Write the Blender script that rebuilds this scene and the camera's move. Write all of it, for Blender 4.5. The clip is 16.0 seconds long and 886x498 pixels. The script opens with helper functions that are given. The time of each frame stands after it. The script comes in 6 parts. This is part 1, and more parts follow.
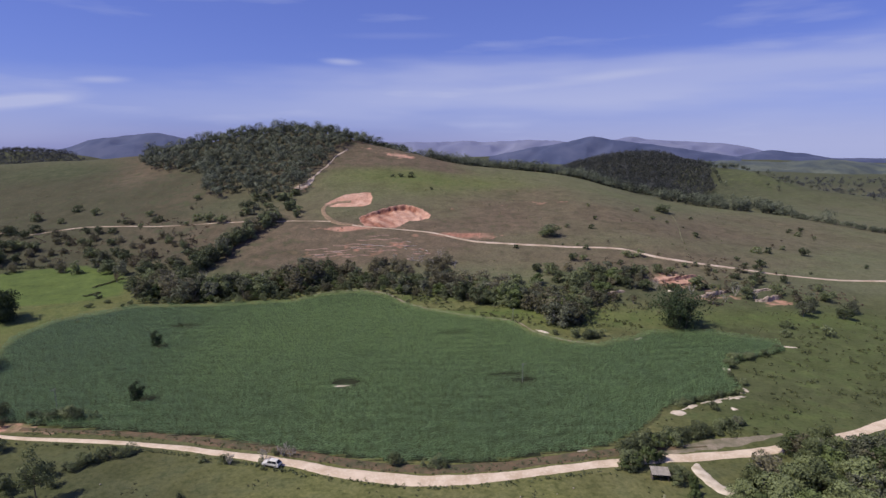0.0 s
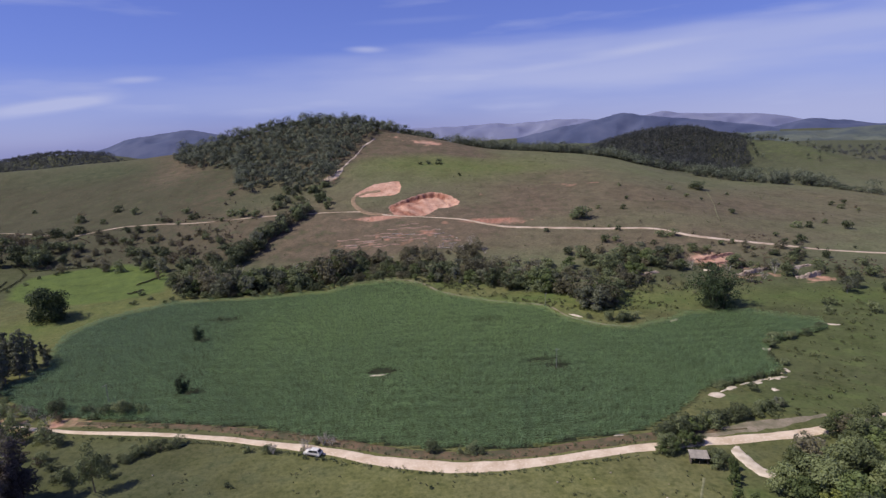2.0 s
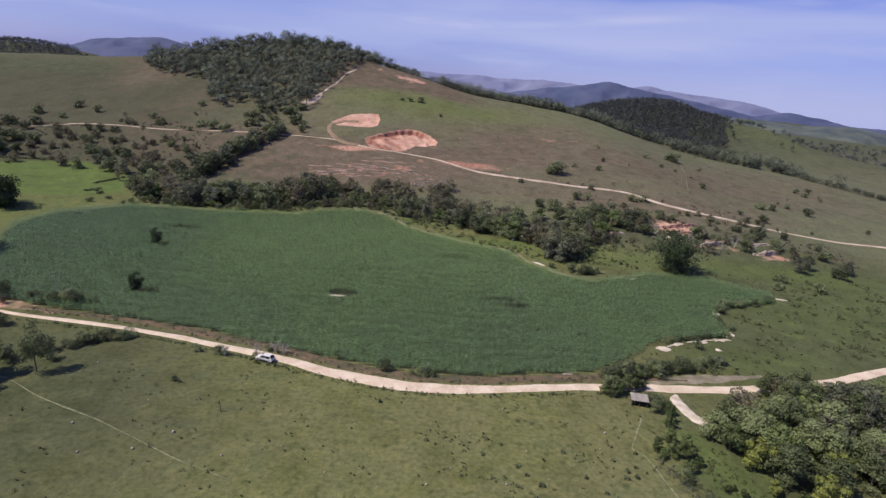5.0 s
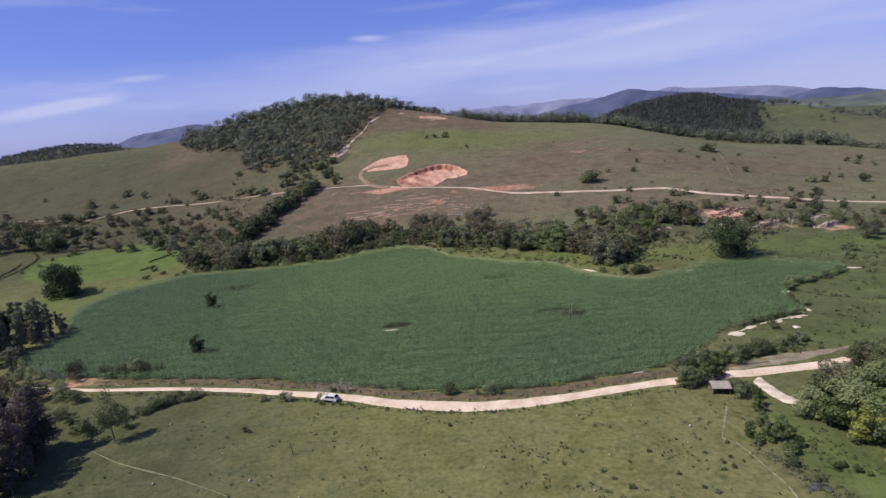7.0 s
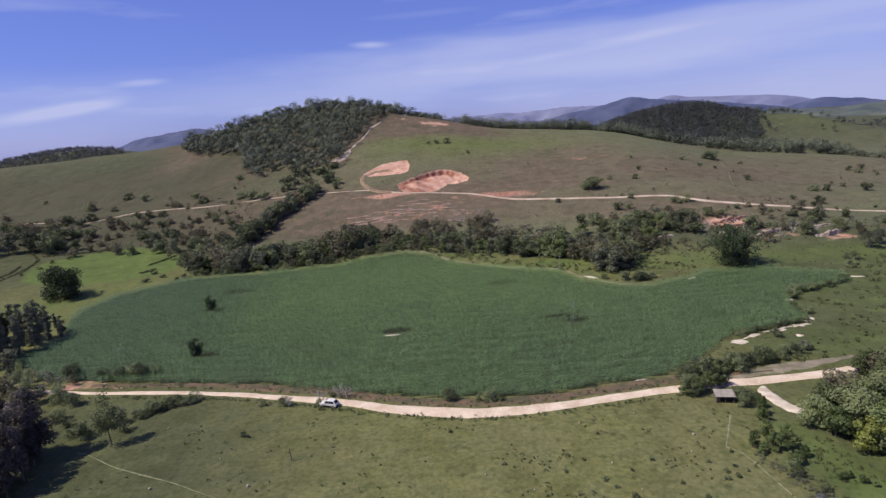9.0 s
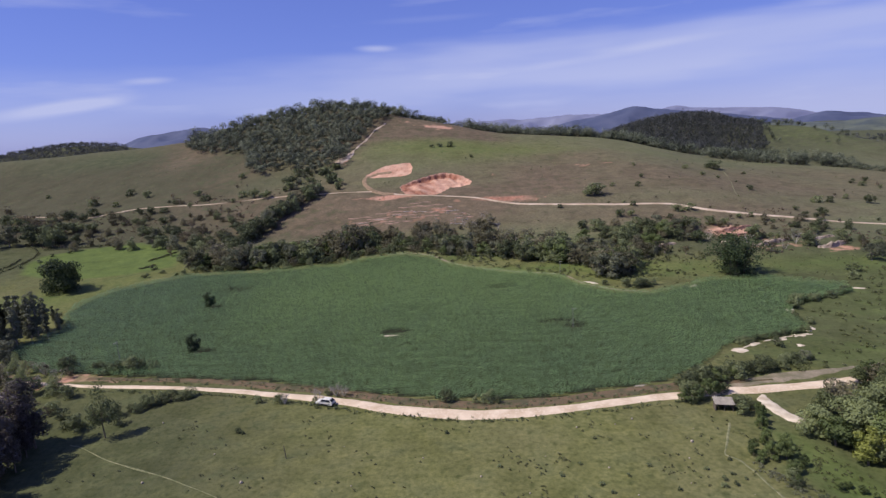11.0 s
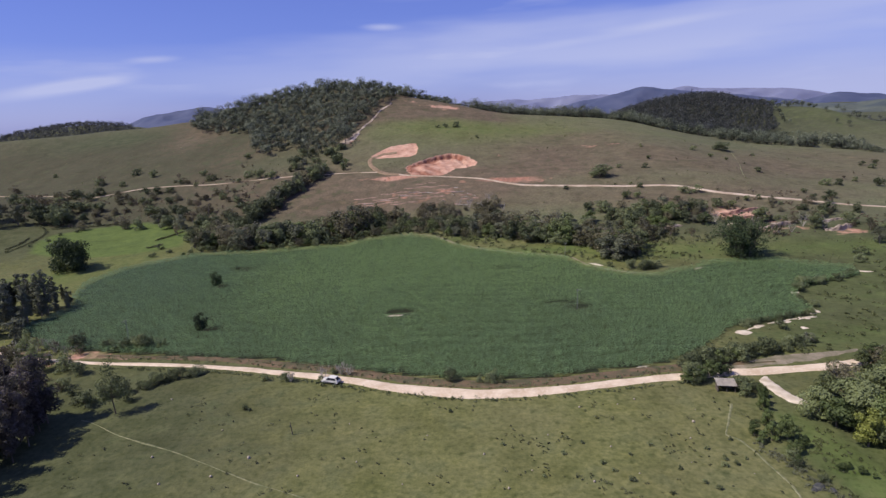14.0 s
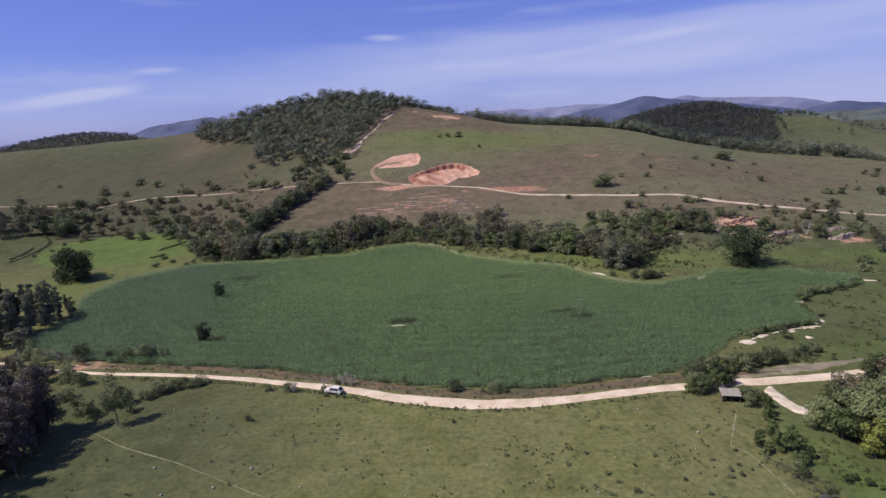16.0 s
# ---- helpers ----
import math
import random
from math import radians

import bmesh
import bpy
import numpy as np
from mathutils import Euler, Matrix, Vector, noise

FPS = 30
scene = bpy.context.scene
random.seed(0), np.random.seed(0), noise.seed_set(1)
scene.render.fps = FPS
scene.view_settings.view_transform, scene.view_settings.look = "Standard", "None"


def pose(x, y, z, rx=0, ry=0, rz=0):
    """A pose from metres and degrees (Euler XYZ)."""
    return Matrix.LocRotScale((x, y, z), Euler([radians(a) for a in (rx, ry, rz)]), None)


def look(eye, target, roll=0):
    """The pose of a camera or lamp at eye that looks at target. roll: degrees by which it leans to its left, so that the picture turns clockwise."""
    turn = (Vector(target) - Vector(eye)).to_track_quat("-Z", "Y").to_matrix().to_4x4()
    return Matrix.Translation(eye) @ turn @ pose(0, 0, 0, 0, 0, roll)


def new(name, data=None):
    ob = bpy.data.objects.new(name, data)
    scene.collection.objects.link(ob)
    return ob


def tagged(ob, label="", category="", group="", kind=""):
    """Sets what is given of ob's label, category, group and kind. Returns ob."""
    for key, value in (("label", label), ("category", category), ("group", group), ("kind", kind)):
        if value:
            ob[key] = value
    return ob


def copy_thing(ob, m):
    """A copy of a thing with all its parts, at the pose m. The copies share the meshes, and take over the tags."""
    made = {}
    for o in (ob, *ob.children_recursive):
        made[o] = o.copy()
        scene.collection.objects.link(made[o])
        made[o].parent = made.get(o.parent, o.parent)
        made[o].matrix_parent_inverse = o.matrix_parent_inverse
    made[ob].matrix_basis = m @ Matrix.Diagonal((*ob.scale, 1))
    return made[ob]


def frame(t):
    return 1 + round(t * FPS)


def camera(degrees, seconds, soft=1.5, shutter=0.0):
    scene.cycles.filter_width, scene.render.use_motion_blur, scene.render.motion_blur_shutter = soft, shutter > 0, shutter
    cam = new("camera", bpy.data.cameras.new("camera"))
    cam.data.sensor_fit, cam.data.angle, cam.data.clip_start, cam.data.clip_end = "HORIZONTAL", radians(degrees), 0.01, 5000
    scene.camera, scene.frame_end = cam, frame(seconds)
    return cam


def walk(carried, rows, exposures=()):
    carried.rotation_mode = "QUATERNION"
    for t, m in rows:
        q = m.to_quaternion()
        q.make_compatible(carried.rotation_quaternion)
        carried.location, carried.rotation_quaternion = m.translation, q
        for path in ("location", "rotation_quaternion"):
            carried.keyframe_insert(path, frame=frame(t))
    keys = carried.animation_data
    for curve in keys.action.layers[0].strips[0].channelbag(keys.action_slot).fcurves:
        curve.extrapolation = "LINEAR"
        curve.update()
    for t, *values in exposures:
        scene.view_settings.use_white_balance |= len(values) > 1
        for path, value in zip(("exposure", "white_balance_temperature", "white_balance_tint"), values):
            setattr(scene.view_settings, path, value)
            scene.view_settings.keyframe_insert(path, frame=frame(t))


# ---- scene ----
cam = camera(76.3, 16.0, soft=1.4)
PATH = [
    (0, (1.540, -1.673, 81.931), (1.656, 0.290, 81.564), 0.23),
    (0.1, (1.662, -1.697, 82.143), (1.759, 0.262, 81.752), -2.52),
    (0.2, (1.773, -1.718, 82.344), (1.823, 0.219, 81.845), -7.57),
    (0.3, (1.873, -1.736, 82.532), (1.908, 0.210, 82.071), -6.92),
    (0.4, (1.962, -1.751, 82.708), (1.956, 0.204, 82.284), -4.07),
    (0.5, (2.039, -1.764, 82.871), (2.016, 0.191, 82.451), -2.82),
    (0.7, (2.161, -1.787, 83.153), (2.103, 0.172, 82.754), -2.72),
    (0.8, (2.205, -1.799, 83.272), (2.145, 0.160, 82.870), -2.22),
    (1, (2.261, -1.825, 83.464), (2.219, 0.135, 83.069), -1.62),
    (1.2, (2.276, -1.864, 83.589), (2.253, 0.103, 83.227), -1.64),
    (1.3, (2.269, -1.890, 83.625), (2.254, 0.079, 83.271), -1.75),
    (1.5, (2.225, -1.955, 83.643), (2.236, 0.015, 83.301), -1.77),
    (1.7, (2.147, -2.038, 83.592), (2.154, -0.074, 83.217), -2.74),
    (1.8, (2.098, -2.083, 83.546), (2.115, -0.124, 83.146), -2.62),
    (2, (1.986, -2.166, 83.428), (1.991, -0.210, 83.010), -2.48),
    (2.2, (1.874, -2.218, 83.302), (1.852, -0.265, 82.871), -2.88),
    (2.3, (1.823, -2.225, 83.245), (1.798, -0.282, 82.772), -3.47),
    (2.5, (1.736, -2.195, 83.151), (1.752, -0.243, 82.715), -0.67),
    (2.6, (1.701, -2.158, 83.112), (1.752, -0.196, 82.731), 0.17),
    (2.7, (1.670, -2.110, 83.074), (1.730, -0.186, 82.533), -1.89),
    (2.8, (1.643, -2.052, 83.036), (1.726, -0.146, 82.434), -1.55),
    (2.9, (1.617, -1.985, 82.994), (1.709, -0.050, 82.496), 0.29),
    (3, (1.593, -1.912, 82.945), (1.708, 0.015, 82.425), 1.83),
    (3.1, (1.568, -1.836, 82.886), (1.672, 0.067, 82.278), 0.09),
    (3.2, (1.541, -1.757, 82.813), (1.622, 0.168, 82.274), -2.44),
    (3.3, (1.510, -1.678, 82.721), (1.582, 0.283, 82.337), -2.28),
    (3.4, (1.472, -1.603, 82.604), (1.544, 0.375, 82.320), -1.11),
    (3.5, (1.426, -1.536, 82.456), (1.479, 0.423, 82.059), -1.35),
    (3.6, (1.367, -1.480, 82.270), (1.383, 0.454, 81.762), -5.26),
    (3.7, (1.294, -1.441, 82.038), (1.303, 0.481, 81.486), -6.17),
    (3.8, (1.203, -1.424, 81.754), (1.200, 0.496, 81.196), -7.08),
    (3.9, (1.094, -1.435, 81.413), (1.091, 0.476, 80.822), -7.79),
    (4, (0.971, -1.477, 81.014), (0.985, 0.411, 80.354), -3.49),
    (4.1, (0.844, -1.552, 80.565), (0.864, 0.332, 79.893), 1.13),
    (4.2, (0.732, -1.656, 80.084), (0.766, 0.238, 79.442), 2.95),
    (6.3, (1.413, -3.236, 71.708), (1.629, -1.330, 71.142), 4.27),
    (6.4, (1.347, -3.185, 71.493), (1.519, -1.307, 70.826), 0.60),
    (6.5, (1.269, -3.112, 71.328), (1.426, -1.207, 70.741), -1.43),
    (6.6, (1.187, -3.026, 71.202), (1.283, -1.110, 70.636), -4.75),
    (6.8, (1.023, -2.840, 71.027), (1.030, -0.903, 70.527), -5.59),
    (7, (0.870, -2.652, 70.925), (0.838, -0.706, 70.466), -4.73),
    (7.5, (0.567, -2.251, 70.832), (0.540, -0.302, 70.388), -4.79),
    (8, (0.392, -2.002, 70.799), (0.383, -0.053, 70.348), -4.32),
    (8.5, (0.320, -1.928, 70.680), (0.295, 0.021, 70.235), -4.49),
    (11, (0.368, -1.431, 69.081), (0.335, 0.524, 68.660), -2.89),
    (11.5, (0.437, -1.512, 69.085), (0.405, 0.437, 68.634), -2.61),
    (12, (0.492, -1.580, 69.072), (0.466, 0.366, 68.612), -2.44),
    (12.5, (0.530, -1.636, 69.066), (0.493, 0.313, 68.619), -2.55),
    (13, (0.543, -1.700, 69.057), (0.514, 0.246, 68.595), -2.69),
    (13.5, (0.522, -1.773, 69.042), (0.493, 0.172, 68.578), -2.37),
    (14, (0.485, -1.832, 69.047), (0.430, 0.108, 68.562), -2.73),
    (14.5, (0.462, -1.862, 69.090), (0.416, 0.080, 68.612), -1.89),
    (15, (0.446, -1.874, 69.155), (0.398, 0.071, 68.691), -2.52),
    (15.5, (0.418, -1.892, 69.211), (0.366, 0.053, 68.749), -3.10),
    (16, (0.367, -1.928, 69.237), (0.305, 0.019, 68.784), -2.86),
]
walk(cam, [(t, look(eye, target, roll)) for t, eye, target, roll in PATH],
     exposures=[(0, -0.20), (2, -0.18), (4, -0.15), (6.5, 0.05), (7, 0.02), (8, -0.02), (8.5, -0.04), (11, -0.05), (16, -0.07)])

# ---------------------------------------------------------------- daylight
SUN_HEIGHT, SUN_FROM = 52.0, (-0.97, -0.24)
scene.view_settings.exposure = 0.0
world = bpy.data.worlds.new("sky")
scene.world = world
world.use_nodes = True
wt = world.node_tree
wt.nodes.clear()
w_out, w_back = wt.nodes.new("ShaderNodeOutputWorld"), wt.nodes.new("ShaderNodeBackground")
w_sky = wt.nodes.new("ShaderNodeTexSky")
w_sky.sky_type, w_sky.sun_disc = "NISHITA", False
w_sky.sun_elevation, w_sky.sun_rotation = radians(SUN_HEIGHT), math.atan2(SUN_FROM[0], SUN_FROM[1])
w_sky.air_density, w_sky.dust_density, w_sky.ozone_density, w_sky.altitude = 1.0, 0.4, 2.5, 600
w_tint = wt.nodes.new("ShaderNodeMix")
w_tint.data_type, w_tint.blend_type = "RGBA", "MULTIPLY"
w_tint.inputs["Factor"].default_value = 1.0
w_tint.inputs["B"].default_value = (0.72, 0.75, 1.42, 1)
# thin streaks of cirrus: noise drawn out along the horizon
w_co, w_map = wt.nodes.new("ShaderNodeTexCoord"), wt.nodes.new("ShaderNodeMapping")
w_map.inputs["Scale"].default_value = (2.2, 2.2, 15.0)
w_map.inputs["Location"].default_value = (0.55, 0.3, 0.2)
w_noise, w_ramp = wt.nodes.new("ShaderNodeTexNoise"), wt.nodes.new("ShaderNodeValToRGB")
w_noise.inputs["Scale"].default_value, w_noise.inputs["Detail"].default_value = 1.6, 5.0
w_noise.inputs["Roughness"].default_value = 0.48
w_ramp.color_ramp.elements[0].position, w_ramp.color_ramp.elements[1].position = 0.58, 0.85
w_ramp.color_ramp.elements[1].color = (0.6, 0.6, 0.6, 1)
# a broad veil of high cloud low over the horizon
w_xyz, w_low, w_high, w_veil, w_sum = (wt.nodes.new("ShaderNode" + k) for k in ("SeparateXYZ", "MapRange", "MapRange", "Math", "Math"))
w_low.interpolation_type = w_high.interpolation_type = "SMOOTHSTEP"
for node, values in ((w_low, (0.012, 0.075, 0.0, 0.72)), (w_high, (0.085, 0.150, 1.0, 0.0))):
    for key, v in zip(("From Min", "From Max", "To Min", "To Max"), values):
        node.inputs[key].default_value = v
w_veil.operation = "MULTIPLY"
# the veil thins out towards the west
w_side, w_thin = wt.nodes.new("ShaderNodeMapRange"), wt.nodes.new("ShaderNodeMath")
w_thin.operation = "MULTIPLY"
for key, v in zip(("From Min", "From Max", "To Min", "To Max"), (-0.45, -0.02, 0.45, 1.0)):
    w_side.inputs[key].default_value = v
w_sum.operation, w_sum.use_clamp = "ADD", True
w_soft = wt.nodes.new("ShaderNodeTexNoise")
w_soft.inputs["Scale"].default_value, w_soft.inputs["Detail"].default_value = 1.3, 3.0
w_lift = wt.nodes.new("ShaderNodeMath")
w_lift.operation = "MULTIPLY_ADD"
w_lift.inputs[1].default_value, w_lift.inputs[2].default_value = 0.10, -0.05
w_slant, w_tilt = wt.nodes.new("ShaderNodeMath"), wt.nodes.new("ShaderNodeMath")
w_slant.operation, w_tilt.operation = "MULTIPLY", "ADD"
w_slant.inputs[1].default_value = -0.05
w_tall = wt.nodes.new("ShaderNodeMath")
w_tall.operation = "ADD"
for a, b in ((w_co.outputs["Generated"], w_xyz.inputs[0]), (w_map.outputs["Vector"], w_soft.inputs["Vector"]), (w_soft.outputs["Fac"], w_lift.inputs[0]),
             (w_xyz.outputs["Z"], w_tilt.inputs[0]), (w_xyz.outputs["X"], w_slant.inputs[0]), (w_slant.outputs[0], w_tilt.inputs[1]), (w_tilt.outputs[0], w_tall.inputs[0]), (w_lift.outputs[0], w_tall.inputs[1]), (w_tall.outputs[0], w_low.inputs["Value"]), (w_tall.outputs[0], w_high.inputs["Value"]),
             (w_low.outputs["Result"], w_veil.inputs[0]), (w_high.outputs["Result"], w_veil.inputs[1]), (w_xyz.outputs["X"], w_side.inputs["Value"]), (w_veil.outputs[0], w_thin.inputs[0]), (w_side.outputs["Result"], w_thin.inputs[1]), (w_thin.outputs[0], w_sum.inputs[0]), (w_ramp.outputs["Color"], w_sum.inputs[1])):
    wt.links.new(a, b)
# a few single wisps: bearing (x), height (z), length, thickness, slope, density
w_cloud = w_sum.outputs[0]
for wx, wz, long, thick, slope, dense in ((-0.555, 0.053, 0.085, 0.011, 0.17, 1.0), (-0.45, 0.091, 0.035, 0.006, 0.05, 0.5), (-0.112, 0.133, 0.034, 0.006, -0.03, 0.9), (-0.02, 0.175, 0.10, 0.006, 0.02, 0.12), (0.33, 0.112, 0.10, 0.007, 0.06, 0.3), (0.24, 0.098, 0.12, 0.007, 0.09, 0.25)):
    w_off, w_bend, w_size, w_len, w_fade, w_torn, w_add = (wt.nodes.new("ShaderNode" + k) for k in ("VectorMath", "VectorMath", "VectorMath", "VectorMath", "MapRange", "Math", "Math"))
    w_off.operation, w_bend.operation, w_size.operation, w_len.operation = "SUBTRACT", "DOT_PRODUCT", "MULTIPLY", "LENGTH"
    w_off.inputs[1].default_value = (wx, 0, wz)
    w_bend.inputs[1].default_value = (-slope, 0, 1)
    w_pack, w_part = wt.nodes.new("ShaderNodeCombineXYZ"), wt.nodes.new("ShaderNodeSeparateXYZ")
    w_size.inputs[1].default_value = (1 / long, 0, 1 / thick)
    w_fade.interpolation_type = "SMOOTHSTEP"
    for key, v in zip(("From Min", "From Max", "To Min", "To Max"), (0.0, 1.3, 2.0 * dense, 0.0)):
        w_fade.inputs[key].default_value = v
    w_torn.operation, w_add.operation, w_add.use_clamp = "MULTIPLY", "ADD", True
    for a, b in ((w_co.outputs["Generated"], w_off.inputs[0]), (w_off.outputs["Vector"], w_part.inputs[0]), (w_off.outputs["Vector"], w_bend.inputs[0]), (w_part.outputs["X"], w_pack.inputs["X"]), (w_bend.outputs["Value"], w_pack.inputs["Z"]),
                 (w_pack.outputs[0], w_size.inputs[0]), (w_size.outputs["Vector"], w_len.inputs[0]), (w_len.outputs["Value"], w_fade.inputs["Value"]), (w_fade.outputs["Result"], w_torn.inputs[0]),
                 (w_noise.outputs["Fac"], w_torn.inputs[1]), (w_torn.outputs[0], w_add.inputs[0]), (w_cloud, w_add.inputs[1])):
        wt.links.new(a, b)
    w_cloud = w_add.outputs[0]
# whiter haze low over the eastern horizon
w_near, w_east, w_white, w_all = (wt.nodes.new("ShaderNode" + k) for k in ("MapRange", "MapRange", "Math", "Math"))
for node, values in ((w_near, (0.0, 0.10, 1.0, 0.0)), (w_east, (-0.15, 0.5, 0.0, 0.75))):
    for key, v in zip(("From Min", "From Max", "To Min", "To Max"), values):
        node.inputs[key].default_value = v
w_white.operation, w_all.operation, w_all.use_clamp = "MULTIPLY", "ADD", True
for a, b in ((w_xyz.outputs["Z"], w_near.inputs["Value"]), (w_xyz.outputs["X"], w_east.inputs["Value"]), (w_near.outputs["Result"], w_white.inputs[0]), (w_east.outputs["Result"], w_white.inputs[1]), (w_white.outputs[0], w_all.inputs[0]), (w_cloud, w_all.inputs[1])):
    wt.links.new(a, b)
w_cloud = w_all.outputs[0]
# thin even haze high up
w_haze = wt.nodes.new("ShaderNodeMix")
w_haze.data_type = "RGBA"
w_haze.inputs["Factor"].default_value = 0.42
w_haze.inputs["B"].default_value = (1.75, 2.3, 7.0, 1)
w_mix = wt.nodes.new("ShaderNodeMix")
w_mix.data_type = "RGBA"
w_mix.inputs["B"].default_value = (5.2, 5.7, 8.9, 1)
for a, b in ((w_co.outputs["Generated"], w_map.inputs["Vector"]), (w_map.outputs["Vector"], w_noise.inputs["Vector"]),
             (w_noise.outputs["Fac"], w_ramp.inputs["Fac"]), (w_sky.outputs["Color"], w_tint.inputs["A"]),
             (w_tint.outputs["Result"], w_haze.inputs["A"]), (w_haze.outputs["Result"], w_mix.inputs["A"]), (w_cloud, w_mix.inputs["Factor"]),
             (w_mix.outputs["Result"], w_back.inputs["Color"]), (w_back.outputs["Background"], w_out.inputs["Surface"])):
    wt.links.new(a, b)
w_back.inputs["Strength"].default_value = 0.095
sun_data = bpy.data.lights.new("sun", "SUN")
sun_data.energy, sun_data.angle, sun_data.color = 5.0, radians(0.6), (1.0, 0.93, 0.83)
sun = new("sun", sun_data)
reach = math.cos(radians(SUN_HEIGHT)) / math.hypot(*SUN_FROM)
sun.matrix_world = look((SUN_FROM[0] * reach * 900, SUN_FROM[1] * reach * 900, math.sin(radians(SUN_HEIGHT)) * 900), (0, 0, 0))


# ---------------------------------------------------------------- materials
def material(name, rough=0.8):
    m = bpy.data.materials.new(name)
    m.use_nodes = True
    shader = m.node_tree.nodes["Principled BSDF"]
    shader.inputs["Roughness"].default_value = rough
    shader.inputs["Specular IOR Level"].default_value = 0.25
    return m, m.node_tree, shader


def mixed(nt, a, b, fac, blend="MIX"):
    """a and b (colours or sockets) mixed by fac (a number or a socket)."""
    n = nt.nodes.new("ShaderNodeMix")
    n.data_type, n.blend_type = "RGBA", blend
    for key, v in (("A", a), ("B", b), ("Factor", fac)):
        if isinstance(v, bpy.types.NodeSocket):
            nt.links.new(v, n.inputs[key])
        elif key == "Factor":
            n.inputs[key].default_value = v
        else:
            n.inputs[key].default_value = (*v, 1)
    return n.outputs["Result"]


def grain(nt, scale, detail=3.0, low=0.35, high=0.65, stretch=(1, 1, 1)):
    """Noise of that many waves a metre, spread over 0 to 1 between low and high."""
    co, mp, n, r = (nt.nodes.new("ShaderNode" + k) for k in ("TexCoord", "Mapping", "TexNoise", "MapRange"))
    mp.inputs["Scale"].default_value = stretch
    n.inputs["Scale"].default_value, n.inputs["Detail"].default_value = scale, detail
    r.inputs["From Min"].default_value, r.inputs["From Max"].default_value = low, high
    nt.links.new(co.outputs["Object"], mp.inputs["Vector"])
    nt.links.new(mp.outputs["Vector"], n.inputs["Vector"])
    nt.links.new(n.outputs["Fac"], r.inputs["Value"])
    return r.outputs["Result"]


def math_node(nt, op, a, b):
    n = nt.nodes.new("ShaderNodeMath")
    n.operation, n.use_clamp = op, True
    for k, v in enumerate((a, b)):
        if isinstance(v, bpy.types.NodeSocket):
            nt.links.new(v, n.inputs[k])
        else:
            n.inputs[k].default_value = v
    return n.outputs[0]


def bumped(nt, shader, height, strength, distance):
    n = nt.nodes.new("ShaderNodeBump")
    n.inputs["Strength"].default_value, n.inputs["Distance"].default_value = strength, distance
    nt.links.new(height, n.inputs["Height"])
    nt.links.new(n.outputs["Normal"], shader.inputs["Normal"])


